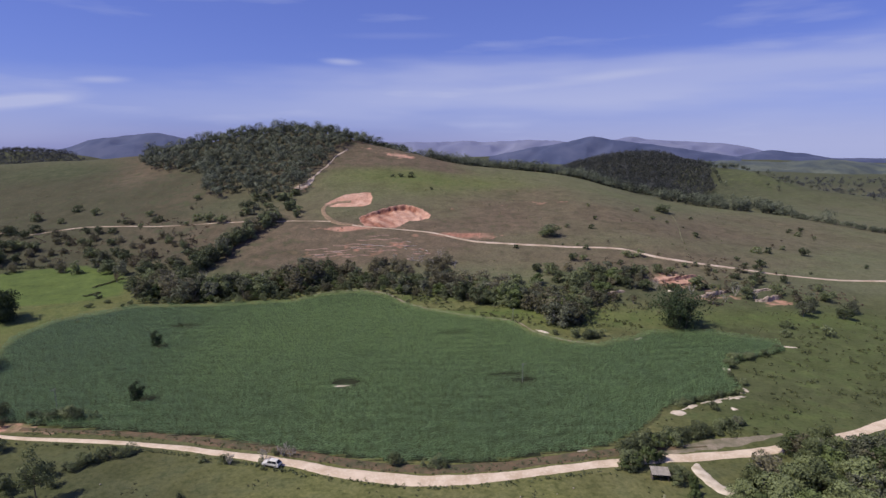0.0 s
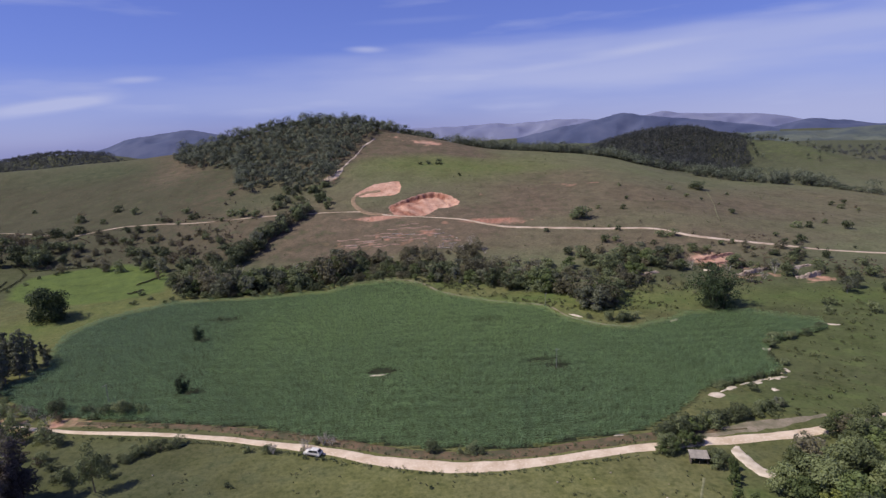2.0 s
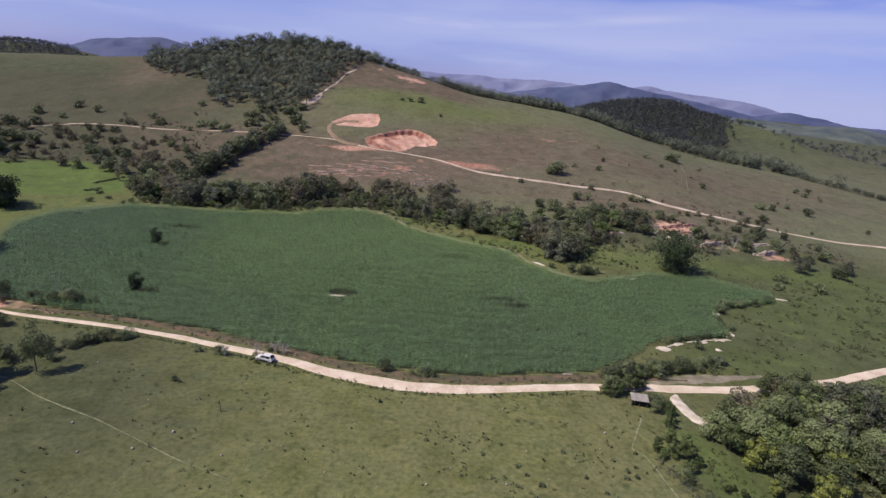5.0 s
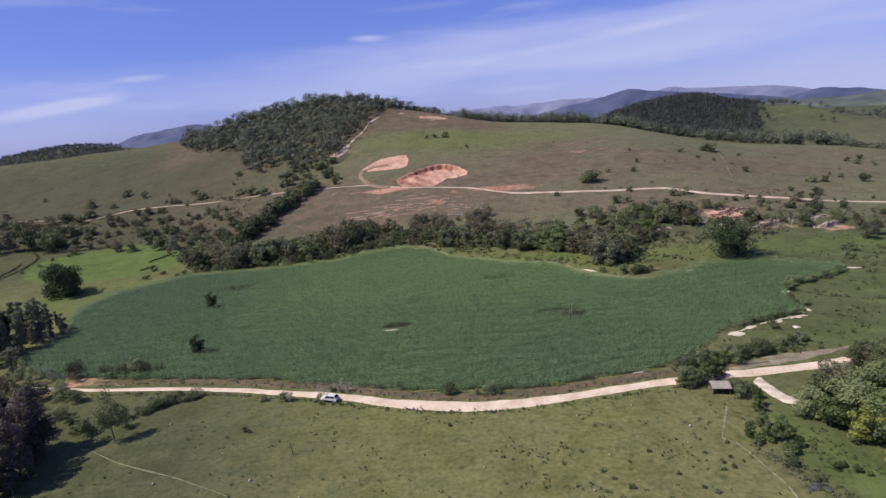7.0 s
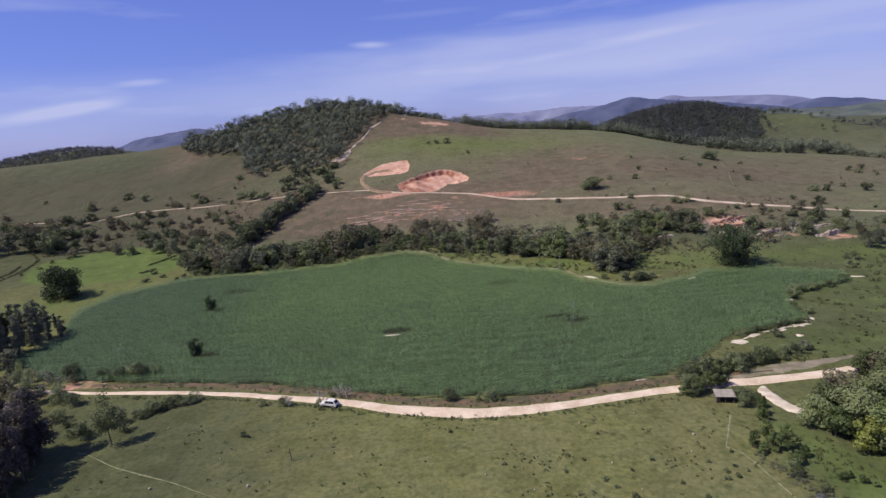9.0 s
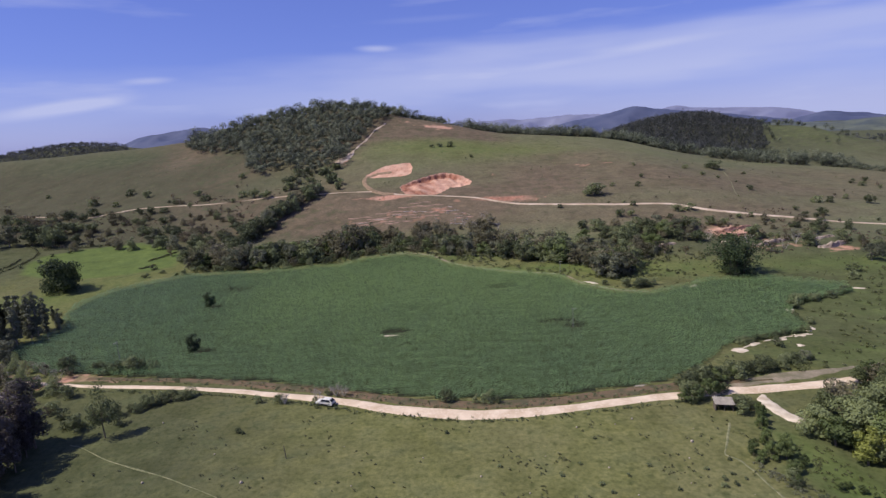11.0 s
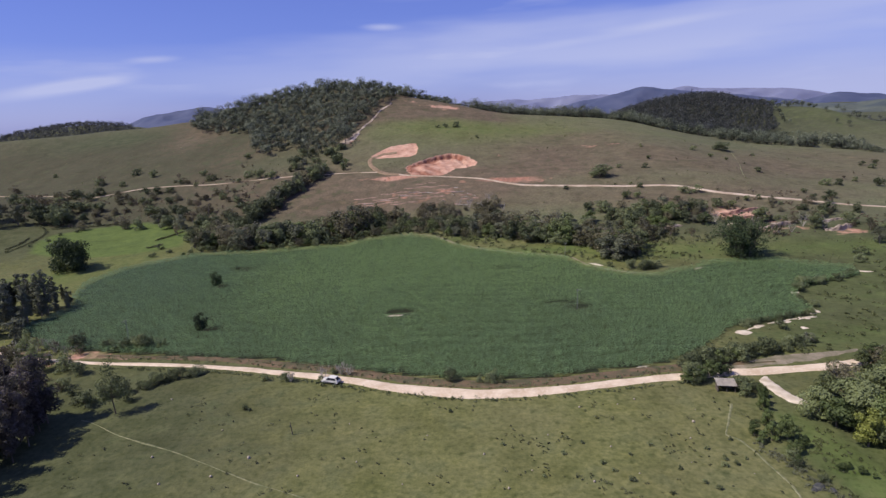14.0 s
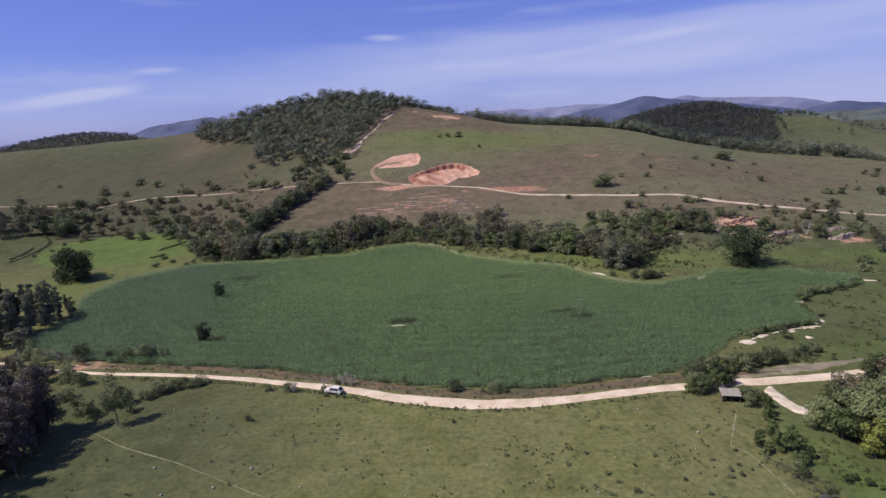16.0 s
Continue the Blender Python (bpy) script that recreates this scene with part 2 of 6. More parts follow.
def ground_material():
    """Pasture, with drier, lusher and bare stretches by the cover that the mesh carries."""
    m, nt, sh = material("pasture_ground", 0.95)
    sh.inputs["Specular IOR Level"].default_value = 0.05
    cover = nt.nodes.new("ShaderNodeVertexColor")
    cover.layer_name = "cover"
    split = nt.nodes.new("ShaderNodeSeparateColor")
    nt.links.new(cover.outputs["Color"], split.inputs["Color"])
    fine, mid, wide = grain(nt, 0.9, 4), grain(nt, 0.14, 4), grain(nt, 0.025, 3)
    grass = mixed(nt, (0.138, 0.141, 0.050), (0.194, 0.191, 0.077), mid)
    grass = mixed(nt, grass, (0.072, 0.084, 0.030), math_node(nt, "MULTIPLY", fine, 0.55))
    grass = mixed(nt, grass, (0.165, 0.145, 0.085), math_node(nt, "MULTIPLY", wide, 0.32))
    grass = mixed(nt, grass, (0.064, 0.076, 0.028), math_node(nt, "MULTIPLY", grain(nt, 0.42, 3, 0.54, 0.70), 0.55))
    # hill pasture: greyer and less yellow, haze put into the grass colour
    hill_haze = nt.nodes.new("ShaderNodeAttribute")
    hill_haze.attribute_name = "hill_haze"
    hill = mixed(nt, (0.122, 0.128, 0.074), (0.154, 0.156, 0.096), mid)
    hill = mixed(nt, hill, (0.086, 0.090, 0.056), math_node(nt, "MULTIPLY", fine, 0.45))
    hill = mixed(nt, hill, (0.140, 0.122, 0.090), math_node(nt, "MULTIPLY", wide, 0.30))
    grass = mixed(nt, grass, hill, math_node(nt, "MULTIPLY", hill_haze.outputs["Fac"], 0.8))
    dry = mixed(nt, (0.172, 0.131, 0.087), (0.124, 0.101, 0.067), mid)
    dry = mixed(nt, dry, (0.078, 0.060, 0.052), math_node(nt, "MULTIPLY", fine, 0.45))
    lush = mixed(nt, (0.116, 0.153, 0.045), (0.092, 0.124, 0.040), mid)
    rank = mixed(nt, (0.040, 0.050, 0.028), (0.064, 0.072, 0.042), mid)
    raw = nt.nodes.new("ShaderNodeAttribute")
    raw.attribute_name = "raw"
    soil = mixed(nt, (0.58, 0.365, 0.275), (0.42, 0.225, 0.16), mid)
    soil = mixed(nt, soil, (0.36, 0.165, 0.11), math_node(nt, "MULTIPLY", grain(nt, 0.30, 3, 0.52, 0.68, (1, 0.4, 0.2)), 0.6))
    soil = mixed(nt, soil, (0.63, 0.40, 0.29), math_node(nt, "MULTIPLY", fine, 0.45))
    # dark red clay, darkened in colour for the shade under the rim too
    clay_and_shade = mixed(nt, (0.17, 0.062, 0.040), (0.34, 0.145, 0.095), grain(nt, 0.45, 3, 0.42, 0.62, (1, 0.35, 0.2)))
    soil = mixed(nt, soil, clay_and_shade, math_node(nt, "MULTIPLY", raw.outputs["Fac"], 0.85))

    def worn(socket, give=0.5, low=0.35):
        """A share of cover with a ragged edge."""
        r = nt.nodes.new("ShaderNodeMapRange")
        r.inputs["From Min"].default_value, r.inputs["From Max"].default_value = low, 1 - low
        nt.links.new(math_node(nt, "ADD", socket, math_node(nt, "MULTIPLY", math_node(nt, "SUBTRACT", mid, 0.5), give)), r.inputs["Value"])
        return r.outputs["Result"]

    c = mixed(nt, grass, dry, worn(split.outputs["Red"], 0.5, 0.2))
    c = mixed(nt, c, rank, math_node(nt, "MULTIPLY", worn(cover.outputs["Alpha"], 0.6, 0.1), 0.66))
    c = mixed(nt, c, lush, worn(split.outputs["Green"], 0.5, 0.15))
    c = mixed(nt, c, soil, worn(split.outputs["Blue"], 0.6))
    # tussocks and grazed spots, at two sizes
    c = mixed(nt, c, (0.62, 0.66, 0.58), math_node(nt, "MULTIPLY", grain(nt, 0.75, 5, 0.52, 0.66), 0.62), "MULTIPLY")
    c = mixed(nt, c, (0.66, 0.70, 0.62), math_node(nt, "MULTIPLY", grain(nt, 2.2, 3, 0.54, 0.66), 0.5), "MULTIPLY")
    c = mixed(nt, c, (1.25, 1.22, 1.18), math_node(nt, "MULTIPLY", grain(nt, 1.5, 3, 0.54, 0.68), 0.5), "MULTIPLY")
    c = mixed(nt, c, (1.36, 1.30, 1.24), math_node(nt, "MULTIPLY", grain(nt, 0.16, 5, 0.52, 0.70), 0.5), "MULTIPLY")
    c = mixed(nt, c, (0.72, 0.72, 0.70), math_node(nt, "MULTIPLY", grain(nt, 0.06, 5, 0.48, 0.66), 0.5), "MULTIPLY")
    nt.links.new(c, sh.inputs["Base Color"])
    bumped(nt, sh, grain(nt, 1.3, 5, 0.2, 0.8), 0.35, 0.22)
    return m


def plain(name, a, b, scale, rough=0.85, bump=0.3, depth=0.05, speck=None, stretch=(1, 1, 1)):
    m, nt, sh = material(name, rough)
    c = mixed(nt, a, b, grain(nt, scale, 4, stretch=stretch))
    if speck:
        c = mixed(nt, c, speck, math_node(nt, "MULTIPLY", grain(nt, scale * 7, 3, 0.5, 0.7), 0.6))
    nt.links.new(c, sh.inputs["Base Color"])
    if bump:
        bumped(nt, sh, grain(nt, scale * 3, 4, 0.2, 0.8), bump, depth)
    return m


def leafy(name, dark, light, through_light=0.38, vary=0.28, rows=False, crowns=False):
    """Leaves: each its own shade, with some light through them; each tree a little different."""
    m, nt, sh = material(name, 0.6)
    geo, info = nt.nodes.new("ShaderNodeNewGeometry"), nt.nodes.new("ShaderNodeObjectInfo")
    c = mixed(nt, dark, light, geo.outputs["Random Per Island"])
    c = mixed(nt, c, (0.098, 0.114, 0.046), math_node(nt, "MULTIPLY", info.outputs["Random"], vary))
    if vary:
        # some plants of a kind are paler or darker than others
        other = math_node(nt, "FRACT", math_node(nt, "MULTIPLY", info.outputs["Random"], 0.999), 0.0)
        shift = nt.nodes.new("ShaderNodeMath")
        shift.operation = "SINE"
        wide = nt.nodes.new("ShaderNodeMath")
        wide.operation = "MULTIPLY"
        wide.inputs[1].default_value = 23.0
        nt.links.new(other, wide.inputs[0])
        nt.links.new(wide.outputs[0], shift.inputs[0])
        c = mixed(nt, c, tuple(1.35 * v for v in light), math_node(nt, "MULTIPLY", shift.outputs[0], 0.6))
        c = mixed(nt, c, tuple(0.7 * v for v in dark), math_node(nt, "MULTIPLY", shift.outputs[0], -0.55))
    if crowns:
        tone = nt.nodes.new("ShaderNodeAttribute")
        tone.attribute_name = "tone"
        c = mixed(nt, c, tuple(1.6 * v for v in light), math_node(nt, "MULTIPLY", math_node(nt, "SUBTRACT", tone.outputs["Fac"], 0.5), 1.1))
        c = mixed(nt, c, tuple(0.45 * v for v in dark), math_node(nt, "MULTIPLY", math_node(nt, "SUBTRACT", 0.5, tone.outputs["Fac"]), 1.3))
    c = mixed(nt, c, tuple(0.6 * v for v in dark), math_node(nt, "MULTIPLY", grain(nt, 0.35, 2), 0.35))
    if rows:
        # dark streaks put the shade between the rows into the leaf colour
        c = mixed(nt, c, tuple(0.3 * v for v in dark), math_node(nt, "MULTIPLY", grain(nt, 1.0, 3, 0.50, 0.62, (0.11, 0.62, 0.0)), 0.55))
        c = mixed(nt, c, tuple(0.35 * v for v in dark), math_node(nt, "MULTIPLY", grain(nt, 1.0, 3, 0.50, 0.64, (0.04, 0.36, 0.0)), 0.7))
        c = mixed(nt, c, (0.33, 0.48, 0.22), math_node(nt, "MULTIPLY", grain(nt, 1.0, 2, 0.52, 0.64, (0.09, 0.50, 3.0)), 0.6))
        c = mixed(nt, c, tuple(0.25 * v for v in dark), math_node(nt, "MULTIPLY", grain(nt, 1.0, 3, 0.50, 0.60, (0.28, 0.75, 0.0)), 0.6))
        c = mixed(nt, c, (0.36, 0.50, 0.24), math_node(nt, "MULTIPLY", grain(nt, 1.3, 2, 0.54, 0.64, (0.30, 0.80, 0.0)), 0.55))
        c = mixed(nt, c, (0.19, 0.30, 0.125), math_node(nt, "MULTIPLY", grain(nt, 0.02, 4, 0.35, 0.7), 0.4))
        # low tone dulls the leaf colour towards blue-grey, as haze does
        tone = nt.nodes.new("ShaderNodeAttribute")
        tone.attribute_name = "tone"
        c = mixed(nt, mixed(nt, c, (0.140, 0.215, 0.140), 0.6), c, tone.outputs["Fac"])
        c = mixed(nt, c, (0.33, 0.47, 0.175), math_node(nt, "SUBTRACT", tone.outputs["Fac"], 0.5))
    nt.links.new(c, sh.inputs["Base Color"])
    tr, mx = nt.nodes.new("ShaderNodeBsdfTranslucent"), nt.nodes.new("ShaderNodeMixShader")
    nt.links.new(c, tr.inputs["Color"])
    mx.inputs["Fac"].default_value = through_light
    nt.links.new(sh.outputs["BSDF"], mx.inputs[1])
    nt.links.new(tr.outputs["BSDF"], mx.inputs[2])
    nt.links.new(mx.outputs["Shader"], nt.nodes["Material Output"].inputs["Surface"])
    return m


GROUND = ground_material()
DIRT = plain("pale_dirt", (0.66, 0.53, 0.39), (0.50, 0.38, 0.26), 0.22, 0.95, 0.5, 0.06, (0.72, 0.61, 0.47))
VERGE = plain("verge_earth", (0.160, 0.104, 0.064), (0.080, 0.074, 0.040), 0.32, 0.95, 0.6, 0.15, (0.075, 0.085, 0.040))
VERGE_PALE = plain("worn_verge", (0.29, 0.235, 0.17), (0.16, 0.142, 0.09), 0.35, 0.95, 0.5, 0.08, (0.13, 0.125, 0.07))
DIRT_RED = plain("red_dirt", (0.31, 0.205, 0.135), (0.17, 0.125, 0.075), 0.4, 0.95, 0.6, 0.15, (0.11, 0.11, 0.05))
SAND_PALE = plain("bleached_sand", (0.64, 0.55, 0.43), (0.44, 0.36, 0.26), 0.5, 0.95, 0.4, 0.06)
HILL_DIRT = plain("hill_dirt", (0.54, 0.43, 0.33), (0.36, 0.27, 0.19), 0.12, 0.95, 0.4, 0.06, (0.24, 0.19, 0.12))
LEDGE_PALE = plain("eroded_earth", (0.48, 0.39, 0.32), (0.26, 0.20, 0.15), 0.2, 0.95, 0.5, 0.1)
LEDGE = plain("ledge_earth", (0.34, 0.215, 0.165), (0.16, 0.115, 0.085), 0.5, 0.95, 0.5, 0.1)
WET_ROCK = plain("wet_rock", (0.045, 0.045, 0.04), (0.09, 0.088, 0.078), 1.2, 0.4, 0.6, 0.08)
ROOF_GREY = plain("grey_roof", (0.27, 0.26, 0.30), (0.20, 0.195, 0.22), 0.7, 0.7, 0.2, 0.02)
SHEET = plain("weathered_sheet", (0.34, 0.30, 0.245), (0.23, 0.20, 0.165), 0.9, 0.8, 0.2, 0.02)
LEAF_OLIVE = leafy("olive_leaf", (0.096, 0.118, 0.050), (0.262, 0.295, 0.130), 0.3)
TRACK = plain("trodden_earth", (0.24, 0.225, 0.125), (0.12, 0.13, 0.06), 0.9, 0.95, 0.4, 0.05)
# soil under the maize: the shade in its gaps is put into this colour
SHADED_SOIL = plain("field_soil", (0.035, 0.038, 0.018), (0.025, 0.034, 0.014), 0.5, 0.95, 0.6, 0.1)
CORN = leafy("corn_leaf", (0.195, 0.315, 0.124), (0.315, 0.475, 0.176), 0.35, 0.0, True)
LEAF = leafy("dark_leaf", (0.056, 0.072, 0.036), (0.212, 0.238, 0.112), 0.26)
LEAF_DEEP = leafy("deep_leaf", (0.026, 0.042, 0.020), (0.082, 0.112, 0.048))
LEAF_GREY = leafy("grey_leaf", (0.082, 0.091, 0.058), (0.208, 0.213, 0.136), 0.26)
LEAF_LIGHT = leafy("light_leaf", (0.070, 0.100, 0.034), (0.185, 0.228, 0.080), 0.3)
LEAF_YELLOW = leafy("yellow_leaf", (0.200, 0.225, 0.050), (0.385, 0.405, 0.110), 0.38, 0.0)
LEAF_WOOD = leafy("wood_leaf", (0.044, 0.056, 0.036), (0.184, 0.200, 0.134), 0.16, crowns=True)
# leaves of the far woods, greyed in colour to stand for haze
LEAF_DARK = leafy("hazed_wood_leaf", (0.060, 0.065, 0.066), (0.108, 0.112, 0.108), crowns=True)
WEED = leafy("weed_leaf", (0.110, 0.118, 0.054), (0.190, 0.192, 0.096), 0.25, 0.0)
ROUGH = leafy("rough_leaf", (0.140, 0.156, 0.070), (0.215, 0.225, 0.108), 0.25, 0.0)
LUSH = leafy("rank_grass_leaf", (0.098, 0.114, 0.046), (0.172, 0.184, 0.078), 0.25, 0.0)
LEAF_BLEACHED = leafy("bleached_leaf", (0.26, 0.235, 0.19), (0.50, 0.46, 0.39), 0.2, 0.0)
LEAF_REED = leafy("dead_reed", (0.140, 0.148, 0.086), (0.225, 0.230, 0.150), 0.3, 0.0)
# near gums: the dark of their shaded side is put into the leaf colour
LEAF_SHADE = leafy("shaded_gum_leaf", (0.074, 0.063, 0.061), (0.188, 0.154, 0.142))
LEAF_BROWN = leafy("brown_green_leaf", (0.100, 0.094, 0.056), (0.250, 0.226, 0.140))
LEAF_DRY = leafy("dry_leaf", (0.110, 0.092, 0.055), (0.205, 0.165, 0.105))
SCRUB = leafy("scrub_leaf", (0.140, 0.112, 0.078), (0.245, 0.190, 0.130), 0.25, 0.0)
BARK = plain("bark", (0.16, 0.13, 0.10), (0.09, 0.075, 0.06), 2.0, 0.95, 0.6, 0.05)
BARK_PALE = plain("pale_bark", (0.34, 0.30, 0.26), (0.20, 0.17, 0.14), 1.5, 0.9, 0.5, 0.05)
POLE_GREY = plain("weathered_pole", (0.26, 0.27, 0.23), (0.20, 0.20, 0.17), 2.0, 0.9, 0.2, 0.02)
CLAY = plain("mound_clay", (0.40, 0.34, 0.27), (0.28, 0.23, 0.18), 2.0, 0.95, 0.6, 0.06)
CONCRETE = plain("concrete", (0.42, 0.38, 0.33), (0.31, 0.27, 0.23), 0.8, 0.9, 0.3, 0.02)
WHITE_PAINT = plain("white_paint", (0.66, 0.63, 0.57), (0.50, 0.47, 0.42), 1.2, 0.45, 0.0)
CAR_PAINT = plain("car_paint", (0.70, 0.67, 0.60), (0.60, 0.57, 0.51), 1.2, 0.35, 0.0)
GLASS = plain("dark_glass", (0.02, 0.022, 0.025), (0.03, 0.03, 0.035), 0.8, 0.05, 0.0)
RUBBER = plain("rubber", (0.02, 0.02, 0.02), (0.035, 0.033, 0.03), 3.0, 0.9, 0.0)
STEEL = plain("rim_steel", (0.45, 0.45, 0.45), (0.35, 0.35, 0.35), 3.0, 0.4, 0.0)
LAMP = plain("lamp_glass", (0.75, 0.75, 0.72), (0.65, 0.65, 0.62), 3.0, 0.1, 0.0)
ROOF_TIN = plain("pale_roof", (0.74, 0.74, 0.76), (0.60, 0.60, 0.62), 0.6, 0.5, 0.2, 0.02)
TWIG = plain("pale_twig", (0.48, 0.44, 0.38), (0.34, 0.30, 0.25), 3.0, 0.9, 0.0)
# far hills: the blue and grey of haze is put into their base colour
MOUNTAIN = plain("hazy_forest", (0.058, 0.072, 0.132), (0.086, 0.098, 0.160), 0.010, 0.95, 0.0, 30)
MEADOW_FAR = plain("hazy_meadow", (0.062, 0.076, 0.078), (0.118, 0.132, 0.098), 0.014, 0.95, 0.0, 30, (0.05, 0.06, 0.06))
MOUNTAIN_FAR = plain("hazy_range", (0.160, 0.172, 0.270), (0.190, 0.200, 0.285), 0.008, 0.95, 0.0, 30)
# ---------------------------------------------------------------- the lie of the land
STATION = (-700, -480, -365, -285, -200, -143, -90, -42, 20, 60, 111, 164, 197, 231, 267, 303, 420, 700)
FOOT = (470, 470, 440, 390, 350, 325, 312, 305, 290, 280, 262, 256, 256, 256, 252, 246, 235, 235)
RIDGE = (600, 640, 660, 670, 665, 660, 645, 625, 605, 600, 590, 578, 562, 545, 520, 500, 480, 470)
CREST = (50, 57, 63, 69, 90, 99, 96, 84, 68, 60, 56, 53, 43, 31, 25, 21, 12, 8)


def eased(x, values, width=26.0):
    """The values at the stations, run smoothly into one another along x."""
    return sum(np.interp(x + o, STATION, values) for o in np.linspace(-width, width, 7)) / 7


def mound(x, y, cx, cy, rx, ry, height):
    return height * np.exp(-(((x - cx) / rx) ** 2 + ((y - cy) / ry) ** 2))


def swell(x, y, size, seed):
    """A cheap rolling unevenness between -1 and 1."""
    a = np.sin(x / size + 1.3 * seed) * np.cos(y / size * 0.83 + 2.1 * seed)
    b = np.sin((x + y) / size * 1.7 + 0.7 * seed) * np.cos((x - 0.6 * y) / size * 1.3 + seed)
    return 0.6 * a + 0.4 * b


def inside(x, y, ring):
    """Which of the places lie inside the ring."""
    hit = np.zeros(x.shape, bool)
    for (ax, ay), (bx, by) in zip(ring, ring[1:] + ring[:1]):
        if ay != by:
            hit ^= ((ay > y) != (by > y)) & (x < (bx - ax) * (y - ay) / (by - ay) + ax)
    return hit


def terrain(x, y):
    """Height of the ground: a level valley floor, the long hill behind it, and hills beyond."""
    x, y = np.asarray(x, float), np.asarray(y, float)
    foot, ridge, crest = eased(x, FOOT), eased(x, RIDGE), eased(x, CREST)
    u = (y - foot) / (ridge - foot)
    rise = 0.5 * (u + np.sqrt(u * u + 0.006))
    power = 1.0 + 0.3 * np.exp(-(((x + 140) / 110) ** 2))
    front = crest * np.power(rise, power)
    low = 14 + 0.0 * x
    back = low + (crest + 3 - low) * 0.5 * (1 - np.tanh((y - ridge - 120) / 95))
    k = 5.0
    h = np.clip(0.5 + 0.5 * (back - front) / k, 0, 1)
    z = back * (1 - h) + front * h - k * h * (1 - h)
    z = z + mound(x, y, 304, 785, 108, 105, 45) + mound(x, y, 415, 790, 72, 130, 20) + mound(x, y, 451, 715, 38, 61, 15) + mound(x, y, 490, 634, 94, 61, 11.7) + mound(x, y, -600, 890, 230, 110, 62) + mound(x, y, -400, 390, 90, 60, 20)
    hilly = np.clip((y - foot) / 60, 0, 1)
    far = np.clip((np.hypot(x, y - 300) - 700) / 900, 0, 1)
    z = z * (1 - far) + far * (8 + 10 * swell(x, y, 260, 2))
    z = z - 60 * np.clip((np.hypot(x, y) - 3300) / 700, 0, 1)
    z = z + hilly * (1.6 * swell(x, y, 46, 1) + 0.5 * swell(x, y, 15, 3))
    z = z + (1 - hilly) * 0.25 * swell(x, y, 22, 4)
    return z


# ---------------------------------------------------------------- cuts in the hillside
DUG = [(-36, 424), (-30, 430), (-20, 440), (-10, 449), (-2, 452), (4, 450), (11, 443), (17, 430), (15, 421), (8, 416), (1, 416), (-3, 410), (-9, 401), (-20, 401), (-31, 407), (-35, 415)]


def depth_in(x, y, ring):
    """Metres inside the ring's edge; negative outside."""
    best = np.full(np.shape(x), 1e9)
    for (ax, ay), (bx, by) in zip(ring, ring[1:] + ring[:1]):
        k = np.clip(((x - ax) * (bx - ax) + (y - ay) * (by - ay)) / ((bx - ax) ** 2 + (by - ay) ** 2), 0, 1)
        best = np.minimum(best, np.hypot(x - ax - k * (bx - ax), y - ay - k * (by - ay)))
    return np.where(inside(x, y, ring), best, -best)


def bowl(x, y):
    """Metres inside the rim of the large dug bank, whose edge is gullied."""
    return depth_in(x, y, DUG) + 0.6 * np.sin(0.9 * x + 0.35 * y) * np.sin(0.31 * x - 0.7 * y)


BENCH = [(-66, 453), (-58, 464), (-52, 471), (-42, 473.5), (-32, 475), (-29.5, 463), (-30, 450), (-34, 445.5), (-48, 445), (-60, 446)]


def bench(x, y):
    """Metres inside the edge of the small levelled wedge above it."""
    return depth_in(x, y, BENCH) + 0.25 * swell(x, y, 4, 2)


def face(x, y):
    """Share of the dug bank's steep face under the upper rim, coloured as raw clay and overhang shade."""
    d = bowl(x, y)
    return np.clip(d / 0.4, 0, 1) * np.clip((4.2 + 1.6 * np.sin(0.55 * x) * np.sin(0.23 * x + 1) - d) / 1.6, 0, 1) * np.clip((y - 414 - 0.25 * (x + 10)) / 6, 0, 1) * np.clip((14 - x) / 8, 0, 1)


def carved(x, y, z):
    """The ground with the two banks that were dug out of the hillside."""
    d = bowl(x, y)
    steep = np.clip((12 - x) / 14, 0.25, 1)
    spoil = 1.5 * np.clip(np.sin(0.42 * x + 0.10 * y + 1.2 * swell(x, y, 9, 3)), -0.2, 1) * np.clip((d - 2) / 3, 0, 1) * np.clip((16 - d) / 8, 0, 1)
    cut = steep * (2.1 * np.clip(d, 0, 3.2) + 0.55 * np.clip(d - 3.2, 0, 9)) - spoil
    dug = np.maximum(z - cut, 21.5 + 0.18 * (y - 402) + 0.5 * swell(x, y, 4, 2) + 0.5 * spoil - 0.05 * (x + 10))
    z = np.where(d > 0, np.minimum(z, dug), z)
    e = bench(x, y)
    return np.where(e > 0, np.minimum(z, z - 0.9 * np.clip(e / 1.5, 0, 1) + 0.25 * swell(x, y, 5, 5)), z)


def height(x, y):
    return carved(x, y, terrain(x, y))


def level(x, y):
    """Height of the ground at one place."""
    return float(height(np.array([x]), np.array([y]))[0])


def steps(inner, step, reach, growth):
    """Grid lines: even inside, wider and wider apart outside, out to reach."""
    out, line, gap = [], inner, step
    while line < reach:
        gap *= growth
        line += gap
        out.append(line)
    return out


def mesh_from(name, verts, faces, mat, smooth=False):
    me = bpy.data.meshes.new(name)
    verts, faces = np.asarray(verts, np.float32), np.asarray(faces, np.int32)
    n, k = faces.shape
    me.vertices.add(len(verts))
    me.vertices.foreach_set("co", verts.ravel())
    me.loops.add(n * k)
    me.loops.foreach_set("vertex_index", faces.ravel())
    me.polygons.add(n)
    me.polygons.foreach_set("loop_start", np.arange(0, n * k, k, dtype=np.int32))
    if smooth:
        me.polygons.foreach_set("use_smooth", np.ones(n, bool))
    me.update(calc_edges=True)
    me.materials.append(mat)
    return me


